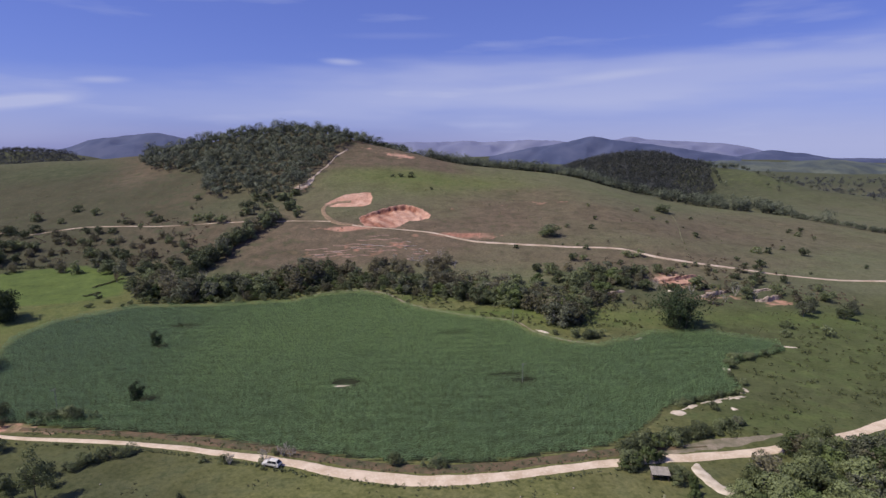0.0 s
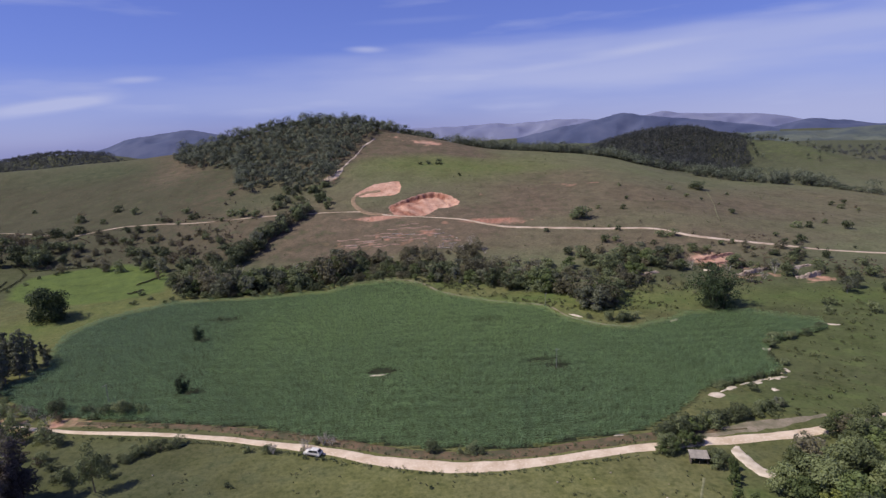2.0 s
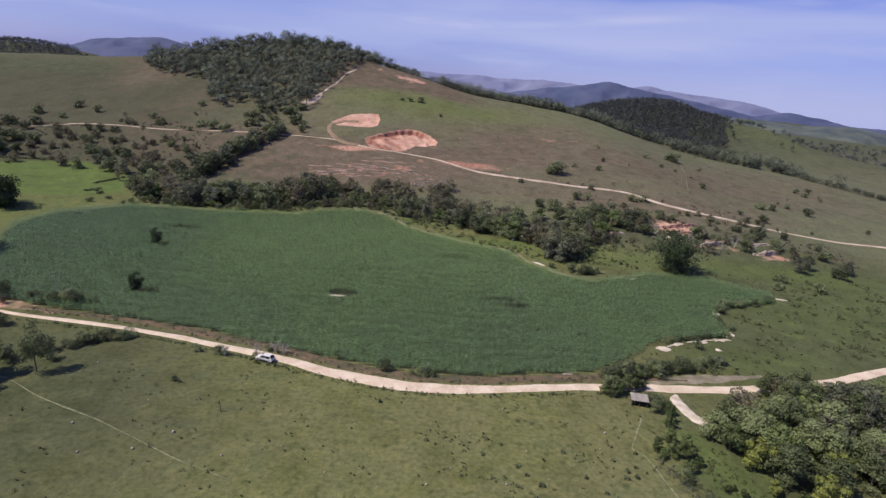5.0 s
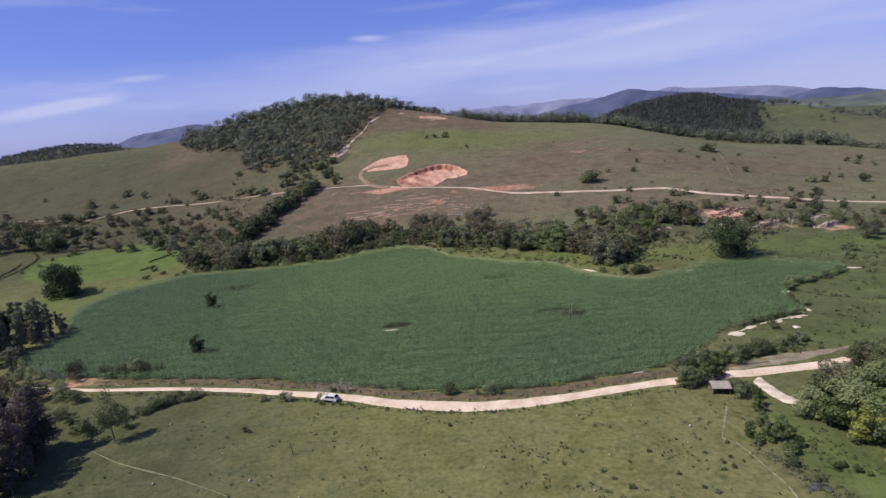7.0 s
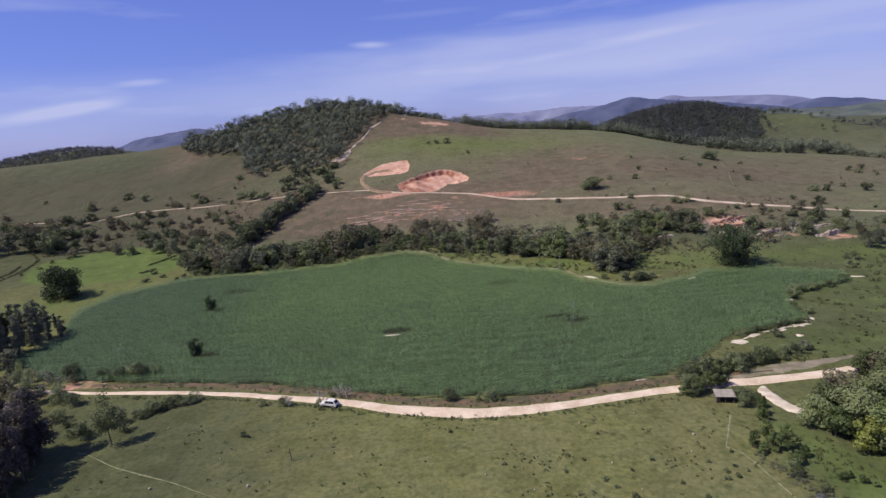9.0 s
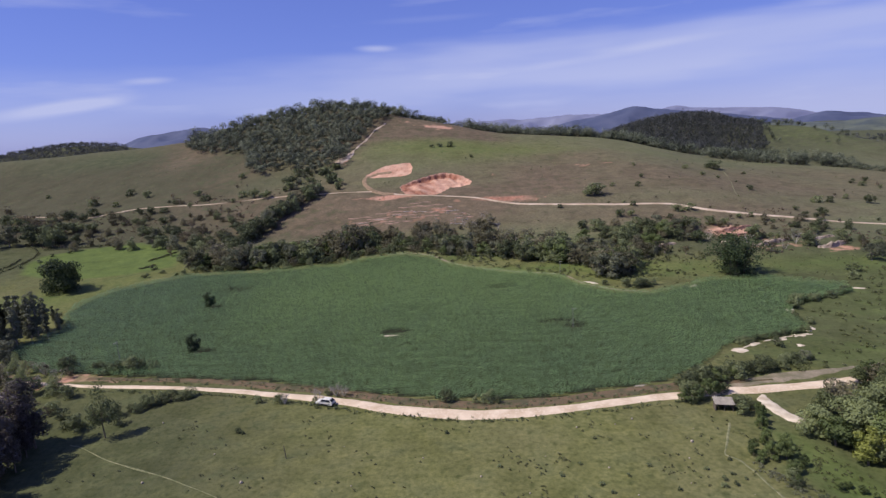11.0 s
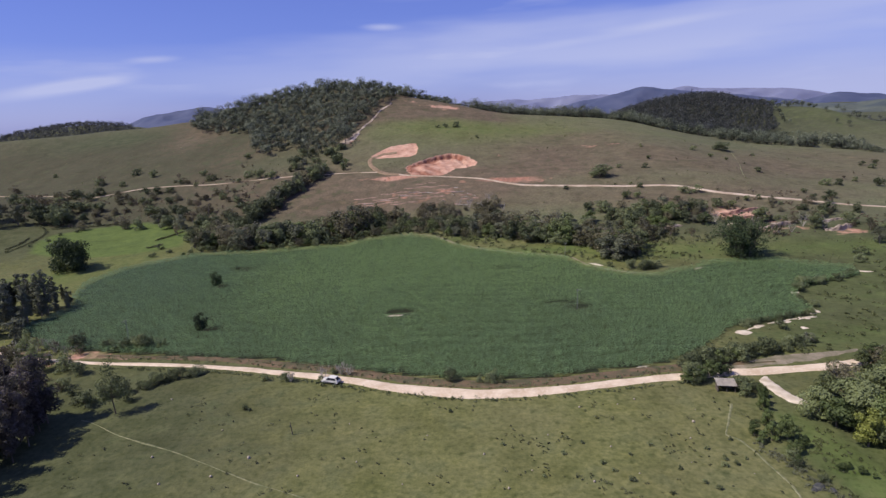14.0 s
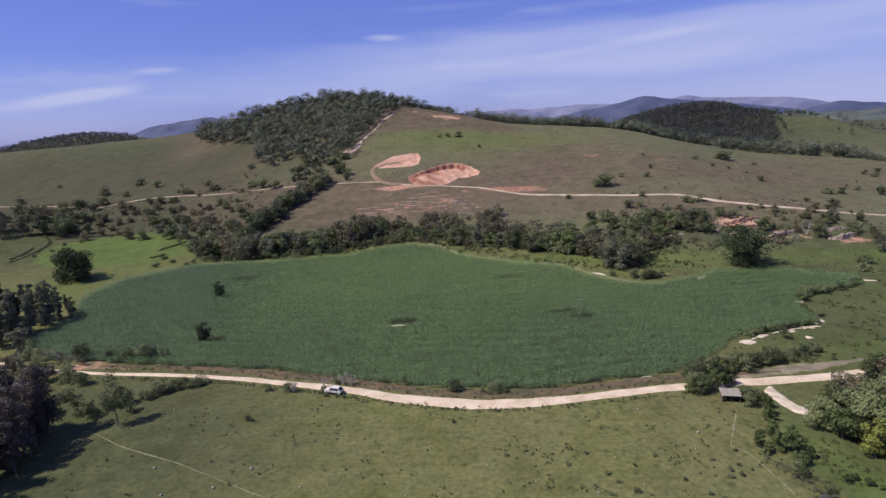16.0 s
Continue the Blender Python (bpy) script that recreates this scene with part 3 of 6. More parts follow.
def grid_faces(nx, ny):
    i = (np.arange(ny - 1)[:, None] * nx + np.arange(nx - 1)[None, :]).ravel()
    return np.stack([i, i + 1, i + nx + 1, i + nx], 1)


gx = np.concatenate([np.arange(-420, -84, 3.5), np.arange(-84, -40, 1.8), np.arange(-40, 22, 0.9), np.arange(22, 34, 1.8), np.arange(34, 400, 3.5)])
gx = np.concatenate([[-v for v in steps(420, 3.5, 4600, 1.07)][::-1], gx, steps(400, 3.5, 4600, 1.07)])
gy = np.concatenate([np.arange(40, 395, 3.5), np.arange(395, 458, 0.9), np.arange(458, 480, 1.8), np.arange(480, 760, 3.5)])
gy = np.concatenate([[-v for v in steps(-40, 3.5, 4600, 1.09)][::-1], gy, steps(760, 3.5, 4600, 1.07)])
X, Y = np.meshgrid(gx, gy)
Z = height(X, Y)
ground = tagged(new("ground", mesh_from("ground", np.stack([X, Y, Z], -1).reshape(-1, 3), grid_faces(len(gx), len(gy)), GROUND, True)),
                "rolling green and brownish pasture with bare red banks", "ground", kind="structure")


def between(v, a, b, soft):
    return np.clip((v - a) / soft, 0, 1) * np.clip((b - v) / soft, 0, 1)


LIME = [(-205, 284), (-240, 302), (-254, 325), (-258, 345), (-243, 360), (-212, 368), (-179, 350), (-164, 330), (-158, 306), (-176, 292)]
# what covers the ground: red channel dry grass, green lush grass, blue bare soil, alpha darker ground, rank growth
# among it
dry = (0.34 + 0.17 * swell(X, Y, 38, 6) + 0.10 * swell(X, Y, 13, 2)) * np.clip((Y - 320) / 60, 0, 1) * (Y < 1000) * (1 - 0.35 * np.clip((X - 60) / 120, 0, 1)) + 0.15 * np.clip((np.hypot(X, Y) - 950) / 200, 0, 1)
for cx, cy, rx, ry, k in ((-262, 590, 46, 70, 1.0), (-245, 520, 60, 60, 0.8), (-330, 480, 110, 46, 0.9), (-420, 520, 120, 60, 0.5), (-250, 420, 90, 34, 0.55), (-170, 400, 60, 34, 0.8), (-50, 372, 85, 34, 1.2),
                          (-60, 575, 50, 26, 1.1), (-15, 590, 50, 16, 1.0), (30, 560, 40, 14, 0.5), (70, 455, 80, 50, 0.38), (20, 400, 60, 20, 0.5), (150, 300, 60, 22, 0.45), (195, 395, 80, 50, 0.26), (200, 330, 60, 18, 0.3),
                          (110, 335, 80, 26, 0.5), (240, 420, 90, 60, 0.26), (-150, 640, 120, 90, 1.1), (-95, 540, 26, 50, 0.5), (100, 500, 60, 24, 0.35), (300, 470, 60, 40, 0.25)):
    dry += mound(X, Y, cx, cy, rx, ry, k)
dry += mound(X, Y, -300, 515, 120, 50, 0.40) + mound(X, Y, -400, 545, 90, 36, 0.35) + mound(X, Y, -210, 400, 70, 26, 0.4)
dry -= mound(X, Y, -360, 618, 90, 24, 0.3) + mound(X, Y, -235, 475, 34, 16, 0.4) + mound(X, Y, -145, 462, 40, 24, 0.25) + mound(X, Y, 20, 515, 95, 40, 0.7) + mound(X, Y, 300, 520, 120, 50, 0.3)
lush = mound(X, Y, 0, 514, 80, 30, 0.34) + mound(X, Y, 60, 520, 70, 22, 0.15)
lush += mound(X, Y, 10, 288, 26, 10, 0.5) + mound(X, Y, 40, 262, 34, 9, 0.55) + mound(X, Y, 90, 250, 44, 16, 0.5) + mound(X, Y, 170, 246, 50, 14, 0.35) + mound(X, Y, -165, 275, 24, 36, 0.35) + mound(X, Y, -195, 240, 26, 34, 0.5)
lush += 1.25 * np.clip(0.5 + depth_in(X, Y, LIME) / 6, 0, 1) + mound(X, Y, 450, 700, 70, 90, 0.24) + mound(X, Y, 150, 185, 60, 34, 0.34) + mound(X, Y, 110, 150, 34, 10, 0.3) + mound(X, Y, 210, 225, 50, 30, 0.3) + mound(X, Y, 71, 106, 6, 11, 0.45) + mound(X, Y, 73, 92, 8, 11, 0.5) + mound(X, Y, 77, 80, 9, 10, 0.5)
soil = 1.1 * np.clip(bowl(X, Y) / 1.5 + 0.6, 0, 1) + 1.1 * np.clip(bench(X, Y) / 1.5 + 0.6, 0, 1)
for cx, cy, rx, ry, k in ((-7, 588, 20, 9, 0.62), (-40, 598, 14, 6, 0.4), (36, 386, 26, 5, 0.75), (54, 379, 14, 4, 0.45), (150, 300, 14, 9, 0.9), (-30, 403, 36, 5, 0.6), (-45, 399, 10, 5, 0.5), (-22, 366, 46, 15, 0.34), (-92, 497, 9, 12, 0.55),
                          (160, 274, 13, 4, 0.5), (188, 266, 11, 4, 0.5), (174, 284, 16, 5, 0.35), (-130, 158, 13, 5, 0.30), (-122, 151, 10, 5, 0.30), (-110, 157, 9, 3, 0.55), (120, 462, 24, 7, 0.26), (70, 455, 24, 8, 0.26), (30, 445, 12, 5, 0.2)):
    soil += mound(X, Y, cx, cy, rx, ry, k)
# alpha also mixes the western hill darker
rank = 0.0 * X
for cx, cy, rx, ry, k in ((290, 730, 120, 140, 1.2), (-170, 620, 90, 80, 0.9), (-105, 110, 55, 50, 0.95), (-82, 105, 42, 40, 0.4), (-270, 330, 90, 80, 0.7), (-600, 860, 260, 110, 1.2), (-290, 350, 60, 50, 0.6), (72, 96, 10, 18, 0.45), (92, 104, 20, 30, 0.8),
                          (165, 200, 75, 60, 1.05), (110, 152, 30, 12, 0.5), (150, 180, 60, 30, 0.7), (205, 240, 60, 50, 0.65), (-130, 340, 40, 30, 0.5), (40, 292, 70, 14, 0.4), (120, 285, 70, 16, 0.5), (-200, 370, 50, 26, 0.5), (-330, 420, 80, 30, 0.5), (-390, 530, 180, 140, 1.1), (-280, 510, 110, 80, 0.45), (-150, 462, 50, 24, 0.3), (540, 780, 260, 180, 0.5), (76, 92, 9, 20, 0.35), (-330, 600, 80, 30, 0.3), (-170, 410, 90, 50, 0.2), (500, 640, 120, 90, 0.35)):
    rank += mound(X, Y, cx, cy, rx, ry, k)
rank -= mound(X, Y, -262, 585, 40, 60, 0.9)
# duller cover on the far plain stands in for haze, as in dry's last term
rank += 0.75 * np.clip((np.hypot(X, Y) - 1000) / 300, 0, 1)
# raw red clay, with shade painted under the rim and on the western wall
raw = np.clip(face(X, Y), 0, 1) + np.clip(bowl(X, Y) / 2, 0, 1) * np.clip((-4 - X) / 14, 0, 1) * (0.45 + 0.45 * np.sin(0.42 * X + 0.35 * Y)) + mound(X, Y, 36, 386, 30, 8, 0.8) + mound(X, Y, -30, 402, 40, 8, 0.5) + mound(X, Y, -22, 366, 46, 18, 0.6)
ground.data.attributes.new("raw", "FLOAT", "POINT").data.foreach_set("value", raw.clip(0, 1).astype(np.float32).ravel())
# share of the pasture greyed in its colour for haze, from the hill's foot on
hill_haze = np.clip((Y - np.interp(X, STATION, FOOT) + 10) / 40, 0, 1) * (1 - mound(X, Y, 20, 520, 110, 50, 0.75))
ground.data.attributes.new("hill_haze", "FLOAT", "POINT").data.foreach_set("value", hill_haze.clip(0, 1).astype(np.float32).ravel())
cover = np.stack([dry, lush, soil, rank], -1).clip(0, 1).astype(np.float32)
ground.data.color_attributes.new("cover", "FLOAT_COLOR", "POINT").data.foreach_set("color", cover.ravel())


# ---------------------------------------------------------------- roads and tracks
def spline(points, per=12):
    """A smooth line through the points."""
    p = np.array(points, float)
    p = np.vstack([2 * p[0] - p[1], p, 2 * p[-1] - p[-2]])
    t = np.linspace(0, 1, per, endpoint=False)[:, None]
    out = [0.5 * (2 * b + (c - a) * t + (2 * a - 5 * b + 4 * c - d) * t**2 + (3 * b - a - 3 * c + d) * t**3)
           for a, b, c, d in zip(p, p[1:], p[2:], p[3:])]
    return np.vstack([*out, p[-2:-1]])


def strip(name, points, width, lift, mat, ragged=0.3, across=7, crown=0.05, skirt=True):
    """A road draped over the ground: worn edges, slightly raised middle, edges that dip into the grass."""
    line = spline(points)
    d = np.gradient(line, axis=0)
    side = np.stack([-d[:, 1], d[:, 0]], 1) / np.hypot(d[:, 0], d[:, 1])[:, None]
    wide = np.interp(np.linspace(0, 1, len(line)), np.linspace(0, 1, len(width)), width)
    rng = np.random.RandomState(len(name) + len(points))
    rough = [np.convolve(rng.randn(len(line) + 4), np.ones(5) / 5, "valid") * ragged for _ in range(2)]
    rows = []
    for s in np.linspace(-1, 1, across):
        off = s * wide / 2 + (rough[0] if s < 0 else rough[1]) * abs(s)
        q = line + side * off[:, None]
        z = height(q[:, 0], q[:, 1]) + lift + crown * (1 - s * s) - 0.05 * (abs(abs(s) - 0.45) < 0.13)
        if skirt and abs(s) == 1:
            z = z - lift - 0.35
        rows.append(np.column_stack([q, z]))
    v = np.stack(rows, 1).reshape(-1, 3)
    return new(name, mesh_from(name, v, grid_faces(across, len(line)), mat, True))


MAIN_ROAD = [(-240, 196), (-190, 176), (-137, 158), (-112, 151.6), (-82, 147.4), (-65, 144.2), (-51, 140.4), (-37, 136.7), (-23, 131.7), (-10, 127.7),
             (4, 124.9), (15, 124.7), (26, 125.7), (41, 128.0), (56, 129.8), (69, 131), (82, 131.8), (103, 134.5), (125, 140), (147, 148), (172, 158), (220, 178)]
tagged(strip("road", MAIN_ROAD, (1.8, 1.8, 2.2, 3.1, 4.6, 6.0, 5.2, 3.8, 5.3, 4.8, 4.4, 4.4), 0.14, DIRT, 0.45), "pale dusty unpaved country road along the crop field", "dirt road", kind="structure")
tagged(strip("verge", [(x + 0.6, y + 4.7) for x, y in MAIN_ROAD[3:-5]], (1.6, 4.0, 4.8, 4.6, 4.2, 4.4, 4.6, 4.2, 0.3), 0.26, VERGE, 0.6), "reddish earth bank between road and crop", "road verge", kind="structure")
HILL_ROAD = [(-430, 490), (-372, 471), (-338, 455), (-309, 442), (-286, 438), (-265, 446), (-245, 445), (-219, 440), (-164, 430), (-120, 425), (-83, 421), (-57, 416), (-36, 406), (-12, 398), (13, 391), (34, 379), (53, 369),
             (94, 357), (135, 349), (158, 331), (194, 318), (236, 306), (300, 296), (380, 290)]
tagged(strip("hill_road", HILL_ROAD, (0.3, 0.3, 0.4, 1.0, 1.3, 0.7, 0.5, 0.8, 1.6, 2.4, 3.2, 3.3, 2.8, 2.6, 2.4), 0.3, HILL_DIRT, 0.5), "narrow pale dirt road winding along the hillside", "dirt road", kind="structure")
tagged(strip("quarry_track", [(-40, 408), (-52, 413), (-62, 428), (-66, 445), (-58, 456), (-46, 458)], (4, 5, 4, 4, 6), 0.35, DIRT_RED, 0.4), "red earth track up to the dug bank", "dirt track", kind="structure")
tagged(strip("erosion_gully", [(-96, 490), (-88, 503), (-82, 522), (-76, 548), (-71, 572), (-62, 592)], (13, 9, 2.6, 4.0, 1.8, 3.0), 0.3, LEDGE_PALE, 2.2), "pale eroded gully running down beside the forest", "gully", kind="structure")
tagged(strip("field_track", [(75.6, 128.2), (74.6, 126.0), (74.6, 123.5), (75.0, 119.8), (76.2, 116.8), (77.6, 114.9)], (1.2, 3.6, 4.2, 4.0, 4.8, 2.6), 0.2, SAND_PALE), "short pale sandy track off the road", "dirt track", kind="structure")
tagged(strip("footpath", [(-92, 118.5), (-88, 116.8), (-77, 110.3), (-63, 104.2), (-53, 99.1), (-42, 93.3), (-30, 88)], (0.4, 0.6, 0.45, 0.65, 0.4), 0.06, TRACK, 0.25, 5, 0.0), "thin trodden path through the pasture", "footpath", kind="structure")
tagged(strip("footpath", [(61.4, 115.8), (57.7, 109.1), (54.8, 104), (56.4, 102), (57.6, 97.5), (58.0, 93), (58.8, 88), (58.5, 84), (59.1, 79), (58.8, 72), (59.4, 64)], (1.0, 0.8, 1.1, 0.9, 0.8, 1.0, 0.8), 0.06, TRACK, 0.25, 5, 0.0), "thin trodden path through the pasture", "footpath", kind="structure")
tagged(strip("bare_verge", [(66, 133.4), (74, 135.2), (82, 137.0), (90.4, 138.4), (101, 140.2), (108, 142)], (1.0, 4.4, 6.0, 5.2, 3.6, 0.8), 0.1, VERGE_PALE, 0.7), "bare brownish earth beside the road", "road verge", kind="structure")
tagged(strip("cattle_path", [(224, 467), (218, 450), (213, 434), (206, 415), (199, 397), (191, 378), (184, 358)], (0.3, 0.8, 0.3, 0.7, 0.3), 0.12, TRACK, 0.4, 5, 0.0), "thin pale cattle path down the hillside", "footpath", kind="structure")
tagged(strip("field_margin", [(-60, 288.5), (-46.5, 299.5), (-25, 301.6), (-10.5, 294.5), (2.5, 276.5), (27, 258.6), (49, 249), (56, 233.8), (67.4, 222.4), (78, 217.4)], (0.4, 1.4, 0.8, 1.8, 1.2, 2.0, 1.0, 2.2, 1.2), 0.1, VERGE_PALE, 0.7, 5, 0.0), "pale trodden earth margin behind the crop", "field margin", kind="structure")
for n, (tx, ty, tl) in enumerate(((-52, 361, 24), (-38, 364.5, 34), (-30, 369, 22), (-26, 380, 18), (-12, 379, 16), (-20, 386, 14), (-48, 357, 26), (-8, 367, 18), (-40, 373, 20), (6, 361, 10), (9, 354, 12), (4, 346, 12), (-60, 369, 16), (-16, 360, 20), (-4, 373, 14), (-33, 354, 18))):
    tagged(strip("terrace", [(tx - tl / 2, ty + 0.6), (tx - tl / 5, ty - 0.7), (tx + tl / 5, ty + 0.5), (tx + tl / 2, ty - 0.8)], (0.3, 1.7, 1.0, 1.9, 0.3), 0.25, LEDGE, 0.5, 5), "narrow bare earth terrace trodden into the slope", "terrace", group="earth terraces", kind="structure")


def bare_patch(px, py, ln, wd, turn, seed, mat):
    """A ragged patch of bare ground, a hand high in the middle and run out at its rim."""
    r = np.random.RandomState(seed)
    t = np.linspace(0, 2 * math.pi, 36, endpoint=False)
    rim = 0.8 + sum(r.normal(0, 0.42 / k**0.8) * np.cos(k * t + r.rand() * 6) for k in range(1, 8))
    c, s = math.cos(radians(turn)), math.sin(radians(turn))
    rows = []
    for q in (1.0, 0.8, 0.5, 0.05):
        u, w = np.cos(t) * ln / 2 * rim * q, np.sin(t) * wd / 2 * rim * q
        x, y = px + u * c - w * s, py + u * s + w * c
        rows.append(np.column_stack([x, y, height(x, y) + (0.16 * (1 - q**2) if q < 1 else -0.15) + 0.03]))
    v = np.vstack(rows)
    i = np.arange(36)
    f = np.vstack([np.stack([i + 36 * k, (i + 1) % 36 + 36 * k, (i + 1) % 36 + 36 * (k + 1), i + 36 * (k + 1)], 1) for k in range(3)])
    tagged(new("sand_patch", mesh_from("sand_patch", v, f, mat, True)), "bare pale sandy patch at the field edge", "bare ground", group="bare patches", kind="structure")


for k, spot in enumerate(((84.2, 157.6, 5.4, 4.0, 10), (90, 160.0, 9, 2.2, 22), (99, 163.2, 11, 2.4, 16), (107.5, 165.6, 9, 2.6, 12), (113.8, 170.4, 2.0, 4, 0), (117.4, 188, 2.6, 5.5, 0), (156, 209.8, 9, 2.0, -20), (103.4, 157.8, 2.6, 2.2, 0),
                          (-20.8, 181.4, 6.5, 1.6, 4), (27, 131.4, 6, 1.3, 3), (48, 136.2, 4, 1.2, 10), (106, 282, 12, 3, 8), (142, 284, 9, 3, 0),
                          (60, 233, 11, 2, -50), (98, 222, 9, 1.6, 30), (-104, 154.2, 9, 2.6, -6), (112, 168.8, 3, 1.4, 0))):
    bare_patch(*spot, k + 3, DIRT_RED if spot[0] < -100 else SAND_PALE)


# ---------------------------------------------------------------- the maize field
FIELD = [(-156, 182), (-157, 184), (-153, 191), (-151, 199), (-156, 211), (-163, 226), (-166, 240), (-162, 258), (-152, 268), (-138, 281), (-102, 280), (-59, 286), (-46, 297), (-25, 299), (-12, 292), (1, 274), (26, 256), (47, 247), (54, 232),
         (66, 220), (78, 215), (92, 221), (107, 229), (130, 228), (155, 214), (150, 203), (122, 193), (113, 181), (113, 171), (108, 167), (85, 161), (69, 146.5), (57, 138), (43, 134.8),
         (25, 132.0), (7, 131.5), (-16, 135.4), (-32, 140.4), (-59, 149), (-85, 152.6), (-105, 157), (-131, 161.5)]
GAPS = [(-20.5, 181.5, 5.5, 3.4), (41, 180.5, 4.5, 2.0), (36, 186, 7, 1.7), (20, 232, 7, 1.5), (-99, 222, 4, 2), (-83, 173, 4, 2), (-100, 247, 8, 2)]


def maize():
    rng = np.random.RandomState(5)
    rows, along_row = np.arange(118, 312, 1.3), np.arange(-170, 158, 0.45)
    x, y = (v.ravel() for v in np.meshgrid(along_row, rows))
    # the rows bend a little with the lie of the field
    y = y + 0.03 * x + 1.6 * np.sin(x / 60) + 0.5 * np.sin(x / 19 + y / 40)
    x, y = x + rng.uniform(-0.22, 0.22, x.size), y + rng.normal(0, 0.13, x.size)
    keep = inside(x + 1.2 * swell(x, y, 5, 1), y + 1.2 * swell(x, y, 4, 2), FIELD) & (rng.rand(x.size) > 0.03)
    for cx, cy, rx, ry in GAPS:
        keep &= ((x - cx) / rx) ** 2 + ((y - cy) / ry) ** 2 > 1 + 0.15 * rng.randn(x.size)
    x, y = x[keep], y[keep]
    n, blades = x.size, 7
    # taller and shorter stretches, drawn out along the rows
    streak = np.sin(y * 1.15 + 1.4 * np.sin(x / 11) + 0.8 * np.sin(x / 4.1 + y)) * (0.55 + 0.45 * np.sin(x / 15 + 2.0 * np.sin(y / 6)))
    tall = 2.15 + 0.14 * rng.randn(n) + 0.20 * swell(x, y, 13, 3) + 0.30 * streak + 0.12 * swell(x * 0.35, y, 2.2, 6) + 0.22 * swell(x * 0.5, y, 0.8, 7)
    k = np.tile(np.arange(blades), n)
    X0, Y0, T = (np.repeat(v, blades) for v in (x, y, tall))
    a = rng.rand(n).repeat(blades) * 6.28 + k * 2.4 + rng.normal(0, 0.3, n * blades)
    h0 = T * (0.15 + 0.68 * (k + 0.5) / blades)
    ln = (0.86 - 0.05 * k) * (0.8 + 0.4 * rng.rand(n * blades))
    rise = np.where(k > blades - 4, 0.56, 0.36)
    dx, dy, wid = 1.2 * np.cos(a), 0.6 * np.sin(a), 0.080 + 0.040 * rng.rand(n * blades)
    base = np.stack([X0, Y0, h0], 1)
    mid = base + np.stack([dx * ln * 0.34, dy * ln * 0.34, rise * ln * 0.8], 1)
    tip = base + np.stack([dx * ln * 0.85, dy * ln * 0.85, rise * ln * 0.72], 1)
    out = np.stack([-dy * wid, dx * wid, 0 * wid], 1)
    v = np.stack([base - out * 0.5, mid - out, tip, mid + out], 1)
    v[..., 2] += height(X0, Y0)[:, None]
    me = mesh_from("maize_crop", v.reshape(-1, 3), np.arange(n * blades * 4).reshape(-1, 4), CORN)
    # western maize is coloured duller and bluer for haze and weaker light, the middle and back paler
    lit_tone = np.clip(0.1 + (x + 150) / 150, 0, 0.62) + mound(x, y, 0, 250, 90, 60, 0.42) + 0.08 * swell(x, y, 16, 2)
    me.attributes.new("tone", "FLOAT", "POINT").data.foreach_set("value", np.repeat(lit_tone.clip(0, 1), blades * 4).astype(np.float32))
    return me


tagged(new("maize_crop", maize()), "dense field of tall green maize plants in rows", "crop", kind="stuff")
fx, fy = np.meshgrid(np.arange(-172, 160, 2.0), np.arange(128, 304, 2.0))
soil_faces = grid_faces(fx.shape[1], fx.shape[0])
soil_faces = soil_faces[inside(fx.ravel(), fy.ravel(), FIELD)[soil_faces].all(1)]
tagged(new("field_soil", mesh_from("field_soil", np.stack([fx, fy, height(fx, fy) + 0.06], -1).reshape(-1, 3), soil_faces, SHADED_SOIL, True)), "tilled soil under the maize, coloured dark for the plants' shade", "soil", kind="structure")


# ---------------------------------------------------------------- trees and shrubs
def part(name, me, parent, label=""):
    """One mesh as a part of a thing."""
    ob = new(name, me)
    ob.parent = parent
    if label:
        ob["label"] = label
    return ob


def tube(a, b, ra, rb, sides=6):
    """Verts and quads of a tapered round limb."""
    a, b = np.array(a, float), np.array(b, float)
    d = (b - a) / np.linalg.norm(b - a)
    u = np.cross(d, (0.3, 0.9, 0.1))
    u /= np.linalg.norm(u)
    w = np.cross(d, u)
    t = np.arange(sides) * 2 * math.pi / sides
    ring = np.cos(t)[:, None] * u + np.sin(t)[:, None] * w
    i = np.arange(sides)
    return np.vstack([a + ring * ra, b + ring * rb]), np.stack([i, (i + 1) % sides, (i + 1) % sides + sides, i + sides], 1)


def joined(pieces):
    v, f, n = [], [], 0
    for a, b in pieces:
        v.append(a), f.append(b + n)
        n += len(a)
    return np.vstack(v), np.vstack(f)


def leaf_cloud(rng, centres, radii, count, size, flat=0.8, ruffle=0.34):
    """Leaf sprays lying on the outside of many small clumps, as loose bent quads."""
    pick = rng.choice(len(centres), count, p=radii**2 / (radii**2).sum())
    d = rng.normal(size=(count, 3))
    d /= np.linalg.norm(d, axis=1)[:, None]
    d[:, 2] = np.abs(d[:, 2]) * np.where(rng.rand(count) < 0.68, 1, -0.8)
    pos = centres[pick] + d * (radii[pick] * (0.62 + 0.45 * rng.rand(count)))[:, None] * (1, 1, flat)
    nrm = d + rng.normal(0, ruffle, (count, 3))
    nrm /= np.linalg.norm(nrm, axis=1)[:, None]
    u = np.cross(nrm, rng.normal(size=(count, 3)))
    u /= np.linalg.norm(u, axis=1)[:, None]
    w = np.cross(nrm, u)
    s = (size * (0.6 + 0.8 * rng.rand(count)))[:, None]
    v = np.stack([pos - u * s, pos - w * s * 0.55 + nrm * s * 0.18, pos + u * s, pos + w * s * 0.55 + nrm * s * 0.18], 1)
    return v.reshape(-1, 3), np.arange(count * 4).reshape(-1, 4)


